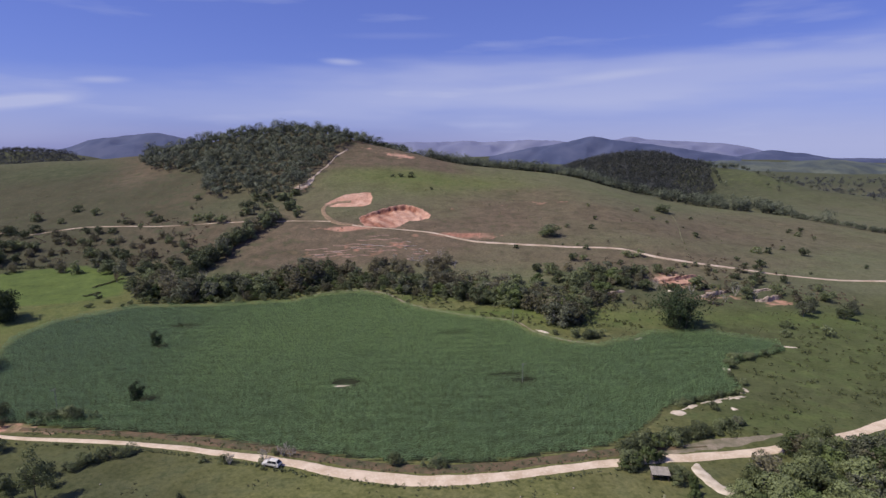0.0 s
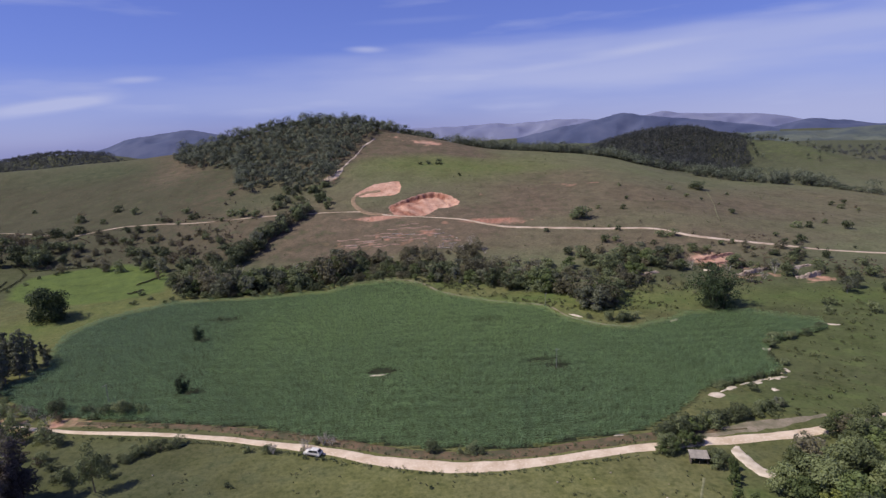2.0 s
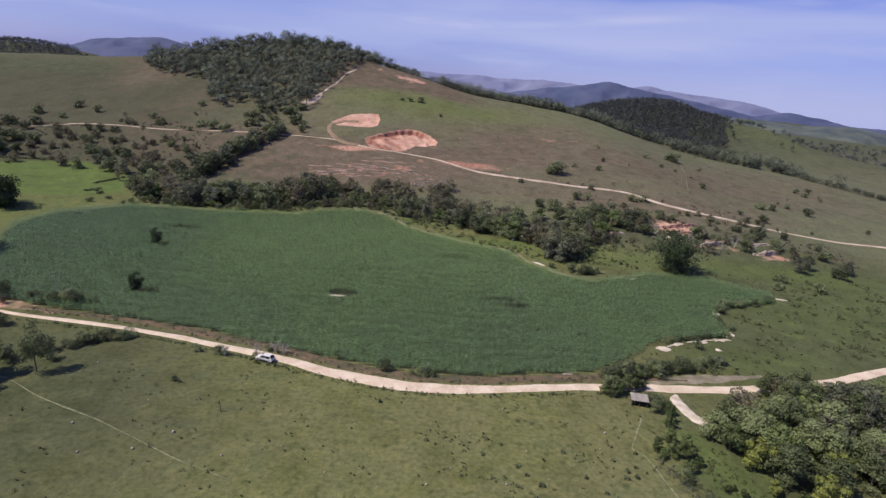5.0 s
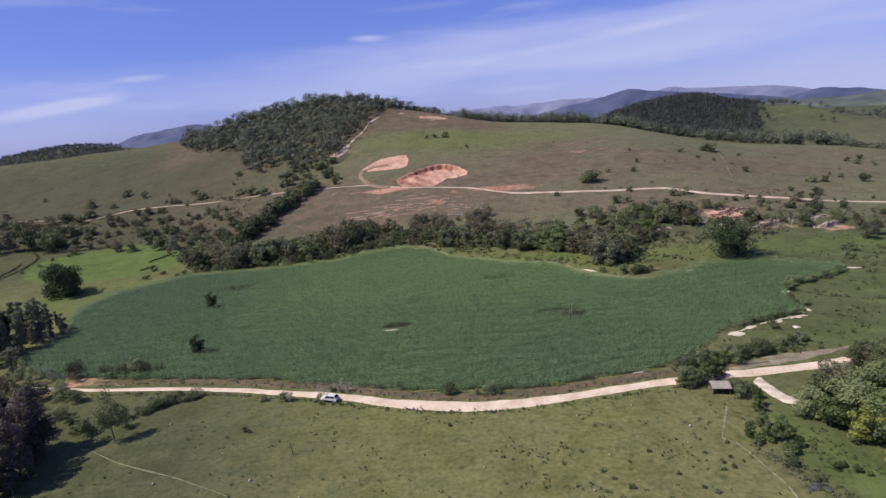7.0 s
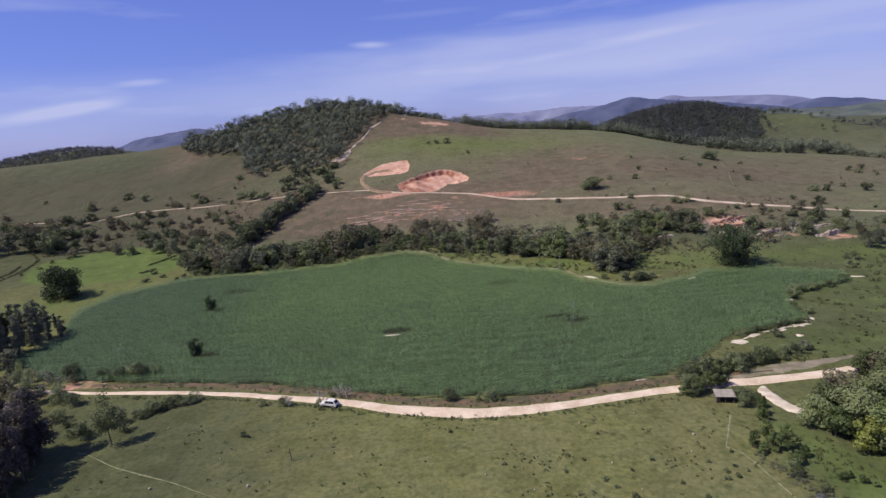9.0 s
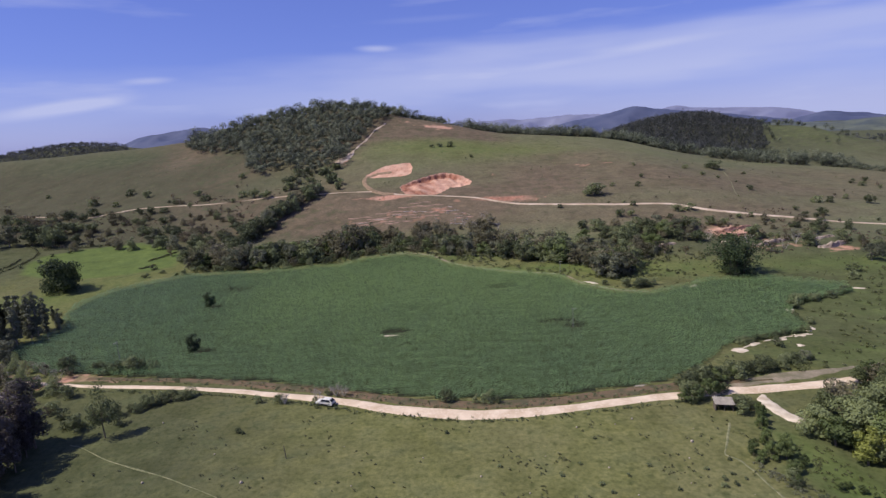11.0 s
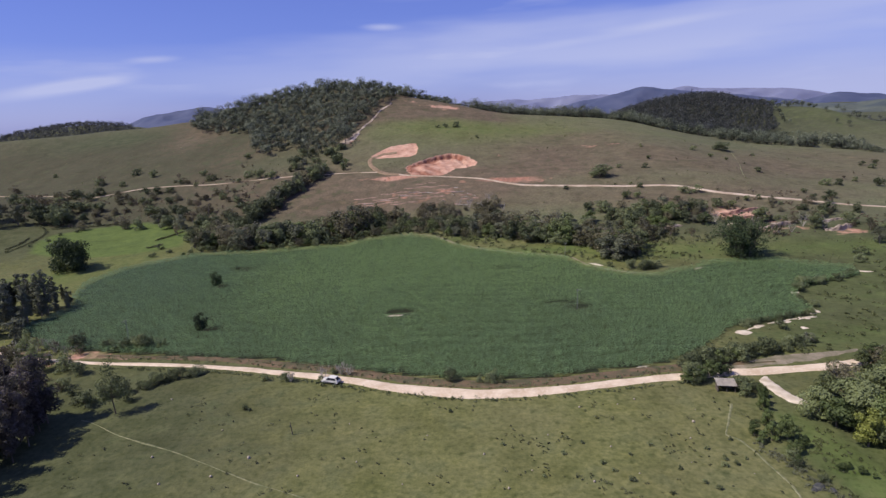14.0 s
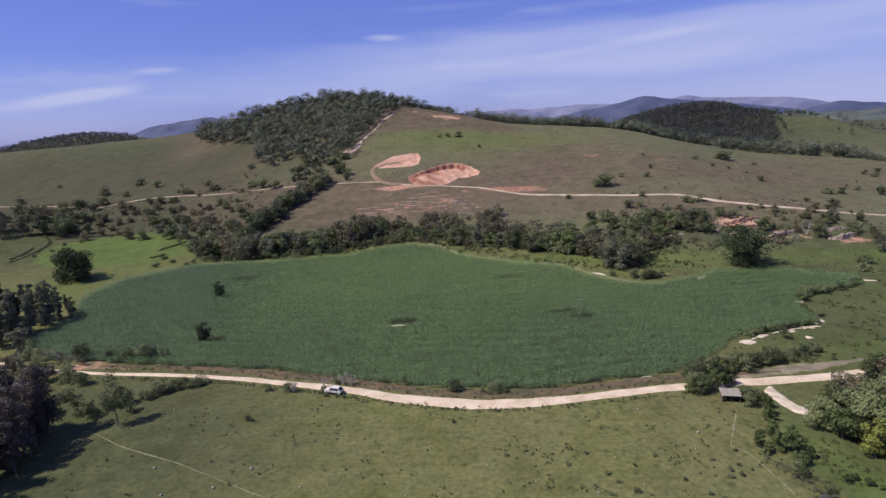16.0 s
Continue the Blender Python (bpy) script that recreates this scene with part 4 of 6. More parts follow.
def tree_meshes(seed, tall, spread, bole, clumps, leaves, size, leaf, bark, narrow=False, girth=1.0):
    """Trunk and crown of one kind of tree: a tapered bole, limbs that reach the clumps, and the clumps' leaves."""
    rng = np.random.RandomState(seed)
    top = tall - bole
    c = []
    while len(c) < clumps:
        p = rng.uniform(-1, 1, 3)
        r2 = p[0] ** 2 + p[1] ** 2
        if r2 < 1 and p[2] ** 2 + r2 > 0.09 and p[2] < math.sqrt(1 - r2):
            c.append(p)
    c = np.array(c)
    if bole > 1:
        c[:, :2] *= (1 - 0.35 * np.maximum(0, -c[:, 2]))[:, None]
    lobe = 1 + 0.22 * np.sin(2.0 * np.arctan2(c[:, 1], c[:, 0]) + seed)
    c = c * np.stack([spread * 0.72 * lobe, spread * 0.72 * lobe, np.full(clumps, top * 0.42)], 1)
    if narrow:
        c[:, :2] *= (0.45 + 0.6 * (0.5 - c[:, 2] / top))[:, None]
    c[:, 2] += bole + top * 0.47
    r = (0.26 + 0.18 * rng.rand(clumps)) * min(spread, top * 0.6)
    lean = rng.normal(0, 0.05 * spread, 2)
    fork = (lean[0], lean[1], bole + top * 0.15)
    wood = [tube((0, 0, -0.4), fork, tall * 0.028 * girth, tall * 0.018 * girth, 7)]
    if narrow:
        wood.append(tube(fork, (lean[0], lean[1], tall * 0.93), tall * 0.018 * girth, tall * 0.005, 6))
    for k in rng.choice(clumps, min(clumps, 9), False):
        bend = (np.array(fork) + c[k]) / 2 + rng.normal(0, 0.08 * spread, 3)
        wood += [tube(fork, bend, tall * 0.012, tall * 0.008, 5), tube(bend, c[k], tall * 0.008, tall * 0.003, 5)]
    return mesh_from("trunk", *joined(wood), bark, True), mesh_from("crown", *leaf_cloud(rng, c, r, leaves, size), leaf)


def kind_of_tree(name, label, category, group, **how):
    """The first plant of a kind, kept to be copied; its height is how['tall']."""
    trunk, crown = tree_meshes(**how)
    root = tagged(new(name), label, category, group)
    part("trunk", trunk, root), part("crown", crown, root)
    return root


def stand(root, tall, x, y, want, rng, wide=1.0, first=False):
    """A plant of that kind, want metres high, rooted in the ground at (x, y)."""
    s = want / tall
    m = Matrix.Translation((x, y, level(x, y))) @ Matrix.Rotation(rng.uniform(0, 6.28), 4, "Z")
    if first:
        root.matrix_basis = m @ Matrix.Diagonal((s * wide, s * wide, s, 1))
        return root
    a, b, c = root.scale
    return copy_thing(root, m @ Matrix.Diagonal((s * wide / a, s * wide / b, s / c, 1)))


BARE_BANKS = [(155, 294, 13, 6), (161, 272, 15, 7), (187, 265, 12, 7), (110, 278, 8, 5)]


def planted(kinds, places, rng, wide=(0.85, 1.2)):
    """Copies of the kinds at places of (x, y, metres high); the first of each kind is the pattern itself. The eroded banks stay bare."""
    for n, (x, y, want) in enumerate(places):
        if any(((x - bx) / rx) ** 2 + ((y - by) / ry) ** 2 < 1 for bx, by, rx, ry in BARE_BANKS):
            continue
        root, tall = kinds[(n * 7 + int(abs(x) * 3)) % len(kinds)]
        fresh = not root.get("stands")
        if fresh:
            root["stands"] = 1
        stand(root, tall, x, y, want, rng, rng.uniform(*wide), fresh)


def kinds(name, label, category, group, seeds, **how):
    return [(kind_of_tree(name, label, category, group, seed=s, **how), how["tall"]) for s in seeds]


rng = np.random.RandomState(11)
round_tree = kinds("broadleaf_tree", "dark green broadleaf tree with a dense uneven crown", "tree", "creek trees", (1, 2, 3, 4), tall=12, spread=5.6, bole=0.4, clumps=24, leaves=1700, size=0.40, leaf=LEAF, bark=BARK)
grey_tree = kinds("grey_tree", "greyish green broadleaf tree with a loose crown", "tree", "creek trees", (5, 6), tall=12, spread=5.0, bole=0.8, clumps=20, leaves=2100, size=0.32, leaf=LEAF_GREY, bark=BARK_PALE)
wood_tree = kinds("woodland_tree", "leafy green woodland tree beside the road", "tree", "roadside wood", (7, 8, 9), tall=11, spread=4.8, bole=0.5, clumps=20, leaves=3200, size=0.29, leaf=LEAF_OLIVE, bark=BARK)
light_tree = kinds("light_tree", "bright green leafy tree in the roadside wood", "tree", "roadside wood", (10, 11), tall=9, spread=3.8, bole=0.9, clumps=18, leaves=2900, size=0.24, leaf=LEAF_LIGHT, bark=BARK)
big_tree = kinds("spreading_tree", "large dark round-crowned tree beside the field", "tree", "field trees", (40,), tall=12, spread=7.4, bole=0.0, clumps=56, leaves=7600, size=0.32, leaf=LEAF_DEEP, bark=BARK)
yellow_tree = kinds("yellow_tree", "yellowish green leafy tree in the roadside wood", "tree", "roadside wood", (12,), tall=10, spread=3.6, bole=1.2, clumps=18, leaves=2900, size=0.25, leaf=LEAF_YELLOW, bark=BARK)
eucalyptus = kinds("eucalyptus", "tall slim eucalyptus with a narrow dark crown", "tree", "eucalyptus stand", (13, 14, 15), tall=18, spread=3.2, bole=3.2, clumps=44, leaves=3000, size=0.27, leaf=LEAF_GREY, bark=BARK_PALE, narrow=True, girth=0.45)
thin_tree = kinds("thin_tree", "sparse light-leaved tree on a slender trunk", "tree", "pasture trees", (16,), tall=13, spread=4.2, bole=2.6, clumps=26, leaves=2300, size=0.2, leaf=LEAF_OLIVE, bark=BARK, girth=0.5)
shrub = kinds("shrub", "dark green leafy shrub", "shrub", "shrubs", (20, 21, 22), tall=4, spread=2.0, bole=0.0, clumps=18, leaves=1200, size=0.14, leaf=LEAF, bark=BARK)
dry_tree = kinds("dry_tree", "brownish half-dry small tree", "tree", "dry trees", (30, 31), tall=8, spread=3.6, bole=0.6, clumps=16, leaves=520, size=0.30, leaf=LEAF_DRY, bark=BARK_PALE)
bush = kinds("hill_bush", "round dark bush on the hillside pasture", "shrub", "hillside bushes", (23, 24), tall=6, spread=4.0, bole=0.0, clumps=26, leaves=700, size=0.35, leaf=LEAF, bark=BARK)

field_tree = kinds("field_tree", "small loose-crowned tree standing in the maize", "tree", "trees in the crop", (43,), tall=8, spread=3.4, bole=1.4, clumps=15, leaves=1500, size=0.24, leaf=LEAF_DEEP, bark=BARK, girth=0.7)
shade_gum = kinds("eucalyptus", "tall dark brownish eucalyptus in a shady stand", "tree", "eucalyptus stand", (17, 18, 19), tall=18, spread=3.6, bole=2.0, clumps=40, leaves=3000, size=0.27, leaf=LEAF_SHADE, bark=BARK, narrow=True, girth=0.45)
brown_tree = kinds("scrub_tree", "brownish green scrubby tree beside the creek", "tree", "creek trees", (46, 47), tall=8, spread=4.2, bole=0.3, clumps=22, leaves=950, size=0.35, leaf=LEAF_BROWN, bark=BARK)


def bamboo_clump(seed, culms=84, reach=10.5, tall=16.0):
    """A fountain of arching bamboo culms from one root, each hung with leaf sprays along its upper part."""
    r = np.random.RandomState(seed)
    wood, centres, radii = [], [], []
    for _ in range(culms):
        a, far, top = r.uniform(0, 6.28), reach * r.uniform(0.1, 1.0), tall * r.uniform(0.55, 1.0)
        foot = np.array([math.cos(a), math.sin(a), 0]) * r.uniform(0, 4.6)
        line = [foot + np.array([math.cos(a) * far * u**2.0, math.sin(a) * far * u**2.0, top * (1.55 * u - 0.62 * u * u * (0.7 + 0.5 * far / reach))]) for u in np.linspace(0, 1, 6)]
        for i in range(5):
            wood.append(tube(line[i], line[i + 1], 0.10 - 0.015 * i, 0.085 - 0.015 * i, 5))
        for u in (0.6, 1.3, 2.0, 2.7, 3.4, 4.1, 4.9):
            i = int(u)
            p = line[i] * (1 - u + i) + line[min(i + 1, 5)] * (u - i)
            centres.append(p + r.normal(0, 0.5, 3)), radii.append(r.uniform(0.8, 1.7))
    for _ in range(46):
        a, far = r.uniform(0, 6.28), r.uniform(3.0, 9.5)
        centres.append(np.array([math.cos(a) * far, math.sin(a) * far * 0.8, r.uniform(0.8, 4.5)])), radii.append(r.uniform(1.0, 1.7))
    root = tagged(new("bamboo_clump"), "large dark arching bamboo clump beside the field", "bamboo")
    part("culms", mesh_from("culms", *joined(wood), BARK, True), root)
    part("leaves", mesh_from("leaves", *leaf_cloud(r, np.array(centres), np.array(radii), 13000, 0.36, 0.9, 0.6), LEAF_DEEP), root)
    return root


ROADSIDE = [(-3, 131.6, 4.6), (7.5, 130.2, 4.0), (-53, 136, 2.6), (-47, 135, 3.4), (-122, 163, 5.6), (-107, 160, 4.2), (-101, 161, 5.2), (-98, 160, 5.6), (-93, 160, 4.4), (-104, 160.5, 4.6), (-112, 162, 3.4), (-85, 127, 3.6),
            (-84, 133, 3.2), (-83, 137, 3.4), (-81, 140, 3), (-95, 125, 5), (-122, 147, 6), (-115, 147, 6.2), (-109, 144, 4.6), (4.5, 130.6, 2.6), (10, 130, 2.8), (-130, 150, 5)]
planted(shrub, ROADSIDE, rng, (0.9, 1.3))
planted(grey_tree, [(-145, 168, 7), (-150, 173, 8.5), (-154, 180, 8), (-141, 163, 5.5), (-157, 174, 9)], rng, (0.8, 1.0))
planted(brown_tree, [(-135, 153, 4.6), (-130, 148, 4), (-126, 144, 4.4), (-139, 157, 5), (-121, 141, 3.6), (-134, 146, 5)], rng, (0.9, 1.2))
planted(dry_tree, [(-136, 147, 5), (-114, 137, 4), (-118, 140, 4), (-108, 134, 3.2)], rng)
planted(dry_tree, [(-128, 161, 4), (-118, 158, 4), (-134, 162, 5), (-116, 150, 3.6), (-140, 154, 6)], rng)
planted(thin_tree, [(-85, 121, 14.5), (-134, 157, 10), (-128, 152, 9)], rng, (0.8, 0.95))
planted(light_tree + shrub + round_tree[:1], [(57, 128, 5.6), (62.5, 134.6, 6), (67, 137.5, 5.2), (73, 138.6, 4.2), (78, 140.6, 4), (83, 141, 3.8), (89, 142.6, 3), (93, 143.4, 2.6), (66, 119, 4.4), (60, 132.8, 4.6)], rng)
planted(shrub + light_tree[:1] + grey_tree[:1], [(58 + 1.9 * k + rng.uniform(-0.8, 0.8), 132.6 + 0.68 * k + rng.uniform(-0.3, 1.4), rng.uniform(3.4, 6.2) * (1 - 0.02 * k)) for k in range(23)], rng, (1.1, 1.5))
planted(light_tree, [(64.4, 106.4, 4.2), (67.4, 104.6, 4.0), (68.2, 115.2, 4.4), (60.2, 103.2, 4.0), (62.6, 101.2, 4.6), (65.8, 101.4, 4.8), (64.4, 96.6, 3.4), (60.2, 100.8, 2.8), (69.4, 90.8, 2.2), (70.6, 91.6, 1.6), (69.4, 118.2, 4.2), (66.8, 112.4, 3.6), (63.6, 93.6, 2.2), (67.4, 98.6, 3.0)], rng, (0.75, 1.0))
planted(wood_tree + brown_tree[:1] + light_tree[:1], [(77, 110, 8), (83, 107.5, 10.5), (78.4, 105.4, 8), (85, 94.4, 10.5), (87, 101, 11.5), (90, 113, 10), (95, 112, 11.5), (88, 118.5, 8.5), (103, 124, 9.5), (83, 117, 7), (84, 106, 10),
                     (100, 102, 9.5)] + [(108, 97, 10), (112, 91, 11), (81, 80, 5.5), (116, 120, 8), (98, 118, 8), (92, 92, 9), (110, 101, 10), (120, 96, 11), (91, 124, 6), (110, 127, 7.5), (124, 117, 9),
                     (101.6, 131.4, 5.4), (105.4, 133.6, 6.5), (106, 131.5, 6), (111, 133, 6.4), (115.5, 136, 6), (108.5, 129, 7), (128, 88, 11), (116, 80, 11), (105, 74, 10), (135, 105, 11), (142, 120, 9), (150, 134, 8), (92, 78, 7)], rng, (1.0, 1.3))
planted(light_tree + shrub[:1], [(58.4, 126.8, 4.6), (60.4, 128.6, 4.2), (62.8, 129.4, 4.8), (65.2, 129.8, 4.0), (67.4, 130.2, 3.4), (55.6, 126.4, 3.8)], rng, (0.9, 1.2))
planted(shrub, [(66.4, 122.6, 3.6), (68.2, 122.8, 3.2), (57.6, 125.2, 2.6), (69.4, 121.4, 2.4)], rng, (1.1, 1.4))
planted(yellow_tree, [(80, 98.4, 9), (88.2, 87.6, 8.8), (97, 96, 8), (79.6, 90.6, 4.2)], rng, (0.9, 1.1))
planted(eucalyptus, [(115, 112, 14), (119, 107, 17), (123, 104, 16), (121, 112, 14)], rng)
def grove(count, x0, x1, y0, y1, low, high):
    """Trees spread over an oblong, none too near another."""
    out = []
    while len(out) < count:
        x, y = rng.uniform(x0, x1), rng.uniform(y0, y1)
        if all(math.hypot(x - p, y - q) > 2.1 for p, q, _ in out):
            out.append((x, y, rng.uniform(low, high)))
    return out


planted(eucalyptus, [(-153, 190, 12), (-150, 194, 10), (-149, 199, 8), (-152, 204, 9), (-157, 208, 9), (-163, 186, 11), (-159, 181, 9), (-166, 180, 11), (-170, 186, 12), (-172, 178, 12), (-176, 184, 13)] + grove(46, -186, -155, 174, 208, 12, 19), rng, (0.85, 1.25))
planted(shade_gum, [(-99, 114, 13), (-97, 108, 15), (-96, 102, 14), (-98, 96, 17), (-98, 90, 17), (-101, 118, 10)] + grove(58, -126, -98, 80, 121, 13, 20), rng, (0.85, 1.2))
planted(big_tree, [(-190, 262, 17.5)], rng, (1.02, 1.06))
bamboo_clump(5, 110, 11.5, 17.5).matrix_basis = Matrix.Translation((122.5, 235.5, level(122.5, 235.5)))
planted(round_tree[:2], [(97, 376, 9.5), (214, 459, 8)], rng, (1.7, 1.9))
planted(field_tree, [(-101, 221, 8.0), (-86, 172, 7.6)], rng, (0.9, 1.0))
planted(shrub, [(x + rng.uniform(-0.8, 0.8), y + rng.uniform(-0.5, 0.5), rng.uniform(1.2, 2.8)) for x, y in np.vstack([spline([(119, 191), (124, 194.6), (131, 197.4), (140, 201.6), (153, 208.4)], 6), spline([(87, 160.8), (93, 163.2), (100, 165.4), (107, 167.4), (112.5, 169.6), (113.8, 176), (115.6, 184)], 4)])], rng, (1.1, 1.6))
planted(grey_tree, [(70, 241, 12), (74.5, 243, 10.5), (67, 245, 11)], rng, (1.2, 1.35))
planted(shrub, [(72, 226.5, 4.2), (77.5, 225, 4.6), (82, 226, 4.0)], rng, (1.5, 1.8))
planted(shrub, [(76, 223, 4.4), (80, 224, 3.6), (-102, 248, 2.4), (64, 229, 3)], rng, (1.1, 1.4))
CREEK = [(-143, 295, 13), (-131, 293, 13), (-118, 290, 13), (-106, 290, 14), (-92, 293, 13), (-77, 296, 14), (-62, 299, 16), (-51, 305, 15), (-38, 308, 6.5), (-25, 310, 6.5), (-12, 304, 8), (0, 290, 9), (15, 288, 11), (23, 284, 12),
         (34, 276, 12), (42, 273, 12.5), (51, 267, 13), (59, 262, 13.5), (67, 250, 13), (70.5, 243, 12.5), (79, 247, 12), (98, 271, 11), (111, 272, 10)]
creek = spline([(x, y) for x, y, _ in CREEK], 3)
creek_tall = np.interp(np.arange(len(creek)), np.arange(len(CREEK)) * 3, [h for _, _, h in CREEK])
planted(round_tree[:2] + grey_tree[:1] + brown_tree[:1] + round_tree[3:] + light_tree[:1] + brown_tree[1:] + grey_tree[1:], [(p[0] + rng.uniform(-2, 2), p[1] + back + rng.uniform(-1, 4), h * rng.uniform(0.34, 1.06)) for p, h in zip(creek, creek_tall) for back in (0, 5, 10)], rng, (0.8, 1.25))
planted(round_tree + brown_tree + grey_tree + dry_tree[:1], [(p[0] + rng.uniform(-4, 4), p[1] + rng.uniform(17, 30), h * rng.uniform(0.4, 0.8)) for p, h in zip(creek, creek_tall)], rng, (1.0, 1.4))
planted(round_tree + grey_tree, [(-159, 342, 10), (-175, 346, 11), (-195, 357, 10), (-205, 352, 9), (-185, 350, 10), (-62, 334, 11), (-48, 335, 9), (-124, 358, 13), (-121, 371, 13), (-116, 384, 13), (-113, 401, 12), (-105, 412, 12), (-99, 425, 11),
                               (-130, 352, 11), (-118, 364, 11), (-109, 393, 11), (-112, 408, 9), (-100, 419, 10), (-128, 345, 10), (-138, 338, 9), (-120, 379, 10), (114, 294, 9), (132, 303, 7), (157, 287, 9), (167, 273, 14), (184, 265, 14), (189, 247, 9), (-150, 330, 9)] + [
                               (-296, 367, 16), (-285, 372, 17), (-269, 369, 16), (-305, 360, 17), (-315, 372, 16), (-278, 378, 14), (-330, 366, 15), (-255, 374, 9), (145, 292, 8), (176, 272, 9), (197, 252, 8), (206, 243, 8), (216, 250, 8)], rng)
planted(bush, [(101, 332, 5.6), (108, 333, 4), (136, 335, 5), (143, 335, 5.4), (70, 356, 3), (185, 444, 3.8), (114, 394, 3.2), (131, 391, 4), (232, 354, 5), (239, 354, 5), (261, 350, 6.4), (301, 412, 4), (300, 422, 4),
               (206, 334, 3.2), (-7, 520, 4), (3, 520, 6), (20, 489, 3), (-14, 518, 3), (-278, 489, 7), (-256, 474, 7), (-372, 518, 4), (-303, 473, 8), (-192, 446, 5)] + [(-219, 445, 4), (-151, 433, 8), (-178, 487, 5), (-162, 440, 6), (-140, 428, 7),
               (-300, 440, 8), (-240, 430, 6), (-285, 430, 7), (-260, 400, 8), (-225, 405, 6), (-340, 430, 8), (232, 446, 2.4), (163, 222, 4), (170, 232, 4), (182, 222, 5), (124, 195, 4.4), (131, 197, 3.4), (140, 200, 3), (120, 190, 4), (116, 175, 2.6), (96, 158, 3)], rng)
planted(bush + dry_tree, [(rng.uniform(-340, -145), rng.uniform(385, 470), rng.uniform(2, 6)) for _ in range(26)] + [(rng.uniform(100, 330), rng.uniform(300, 450), rng.uniform(1.5, 4)) for _ in range(26)]
        + [(rng.uniform(60, 230), rng.uniform(296, 325), rng.uniform(2.5, 6)) for _ in range(22)], rng)
planted(brown_tree, [(rng.uniform(-40, 25), rng.uniform(306, 340), rng.uniform(2.5, 7)) for _ in range(62)] + [(rng.uniform(85, 200), rng.uniform(290, 318), rng.uniform(2.5, 6)) for _ in range(26)] + [(rng.uniform(-260, -140), rng.uniform(352, 420), rng.uniform(3, 7)) for _ in range(40)] + [(rng.uniform(-330, -250), rng.uniform(385, 440), rng.uniform(4, 8)) for _ in range(16)], rng, (1.0, 1.4))
edge_line = spline([(-160, 262), (-150, 272), (-137, 284.5), (-120, 284), (-102, 283.6), (-80, 286.4), (-60, 290), (-48, 300.5), (-36, 303), (-25, 303.5), (-14, 298.5)], 5)
planted(shrub + brown_tree[:1] + light_tree[:1], [(x + rng.uniform(-1.5, 1.5), y + rng.uniform(1.0, 4.5), rng.uniform(2.2, 5.0)) for x, y in edge_line[8:]], rng, (1.0, 1.5))
planted(dry_tree, [(148, 294, 6), (160, 290, 7), (136, 298, 5), (170, 281, 6), (124, 290, 5), (152, 305, 4), (180, 276, 6), (-140, 312, 7), (-20, 322, 7), (2, 320, 6), (-34, 326, 6), (-75, 315, 7), (-170, 330, 7), (-100, 325, 8), (90, 290, 6), (75, 285, 5), (-215, 385, 6), (-240, 410, 6), (-180, 400, 5), (-150, 395, 6)], rng)
planted(dry_tree + bush + grey_tree + round_tree[:1], [(rng.uniform(95, 225), rng.uniform(262, 300), rng.uniform(2.5, 7)) for _ in range(40)], rng, (0.9, 1.3))
planted(bush, [(-253, 318, 2.2), (-251, 331, 2), (-252, 344, 2.4), (-246, 352, 2.2), (-234, 365, 2), (-215, 366, 2), (-151, 256, 2), (-160, 282, 2.4), (-155, 290, 2), (-165, 300, 2.6), (-158, 318, 3)], rng, (1.0, 1.8))
planted(round_tree[1:3] + bush + grey_tree[:1], [(rng.uniform(-128, -84), rng.uniform(428, 478), rng.uniform(3.5, 9)) for _ in range(30)], rng, (0.9, 1.3))
planted(round_tree + grey_tree + dry_tree + bush, [(-344, 427, 9), (-323, 416, 11), (-311, 416, 11), (-292, 401, 12), (-280, 395, 11), (-301, 438, 7), (-385, 483, 9), (-299, 393, 12), (-269, 378, 10), (-285, 442, 8), (-302, 475, 9), (-332, 424, 9), (-318, 404, 11), (-276, 404, 8)] + [
                                                  (-214, 384, 7), (-200, 374, 8), (-196, 383, 7), (-181, 367, 9), (-180, 384, 8), (-168, 373, 8), (-190, 363, 7), (-158, 340, 9), (-153, 346, 9), (-230, 428, 7), (-220, 427, 5), (-214, 443, 6), (-196, 445, 5), (-167, 398, 6), (-141, 368, 8),
                                                  (-153, 386, 6), (-206, 379, 8), (-188, 376, 8), (-174, 360, 8), (-164, 352, 8), (-148, 356, 7)], rng, (1.0, 1.5))
planted(round_tree + grey_tree + light_tree[:1], [(116, 313, 8), (114, 297, 10), (123, 304, 8), (103, 308, 9), (89, 293, 10), (82, 313, 8), (131, 307, 8), (100, 282, 9), (92, 284, 10), (128, 287, 7), (145, 311, 6), (108, 303, 9), (96, 301, 9), (119, 291, 8), (84, 301, 9), (76, 275, 10), (66, 285, 10), (72, 299, 8)], rng, (1.0, 1.4))
planted(round_tree[:2] + brown_tree[:1] + grey_tree[:1], [(-134 + 2.9 * k + rng.uniform(-6, 6), 344 + 7 * k + rng.uniform(-4, 4), rng.uniform(9, 13)) for k in range(13)] + [(-146, 322, 11), (-140, 318, 12), (-128, 326, 12), (-152, 314, 10)], rng, (1.0, 1.4))
ROADSIDE_WOOD = [(94, 96), (100, 118), (104, 127), (120, 131), (140, 136), (156, 130), (152, 104), (132, 92), (112, 94)]
fill = []
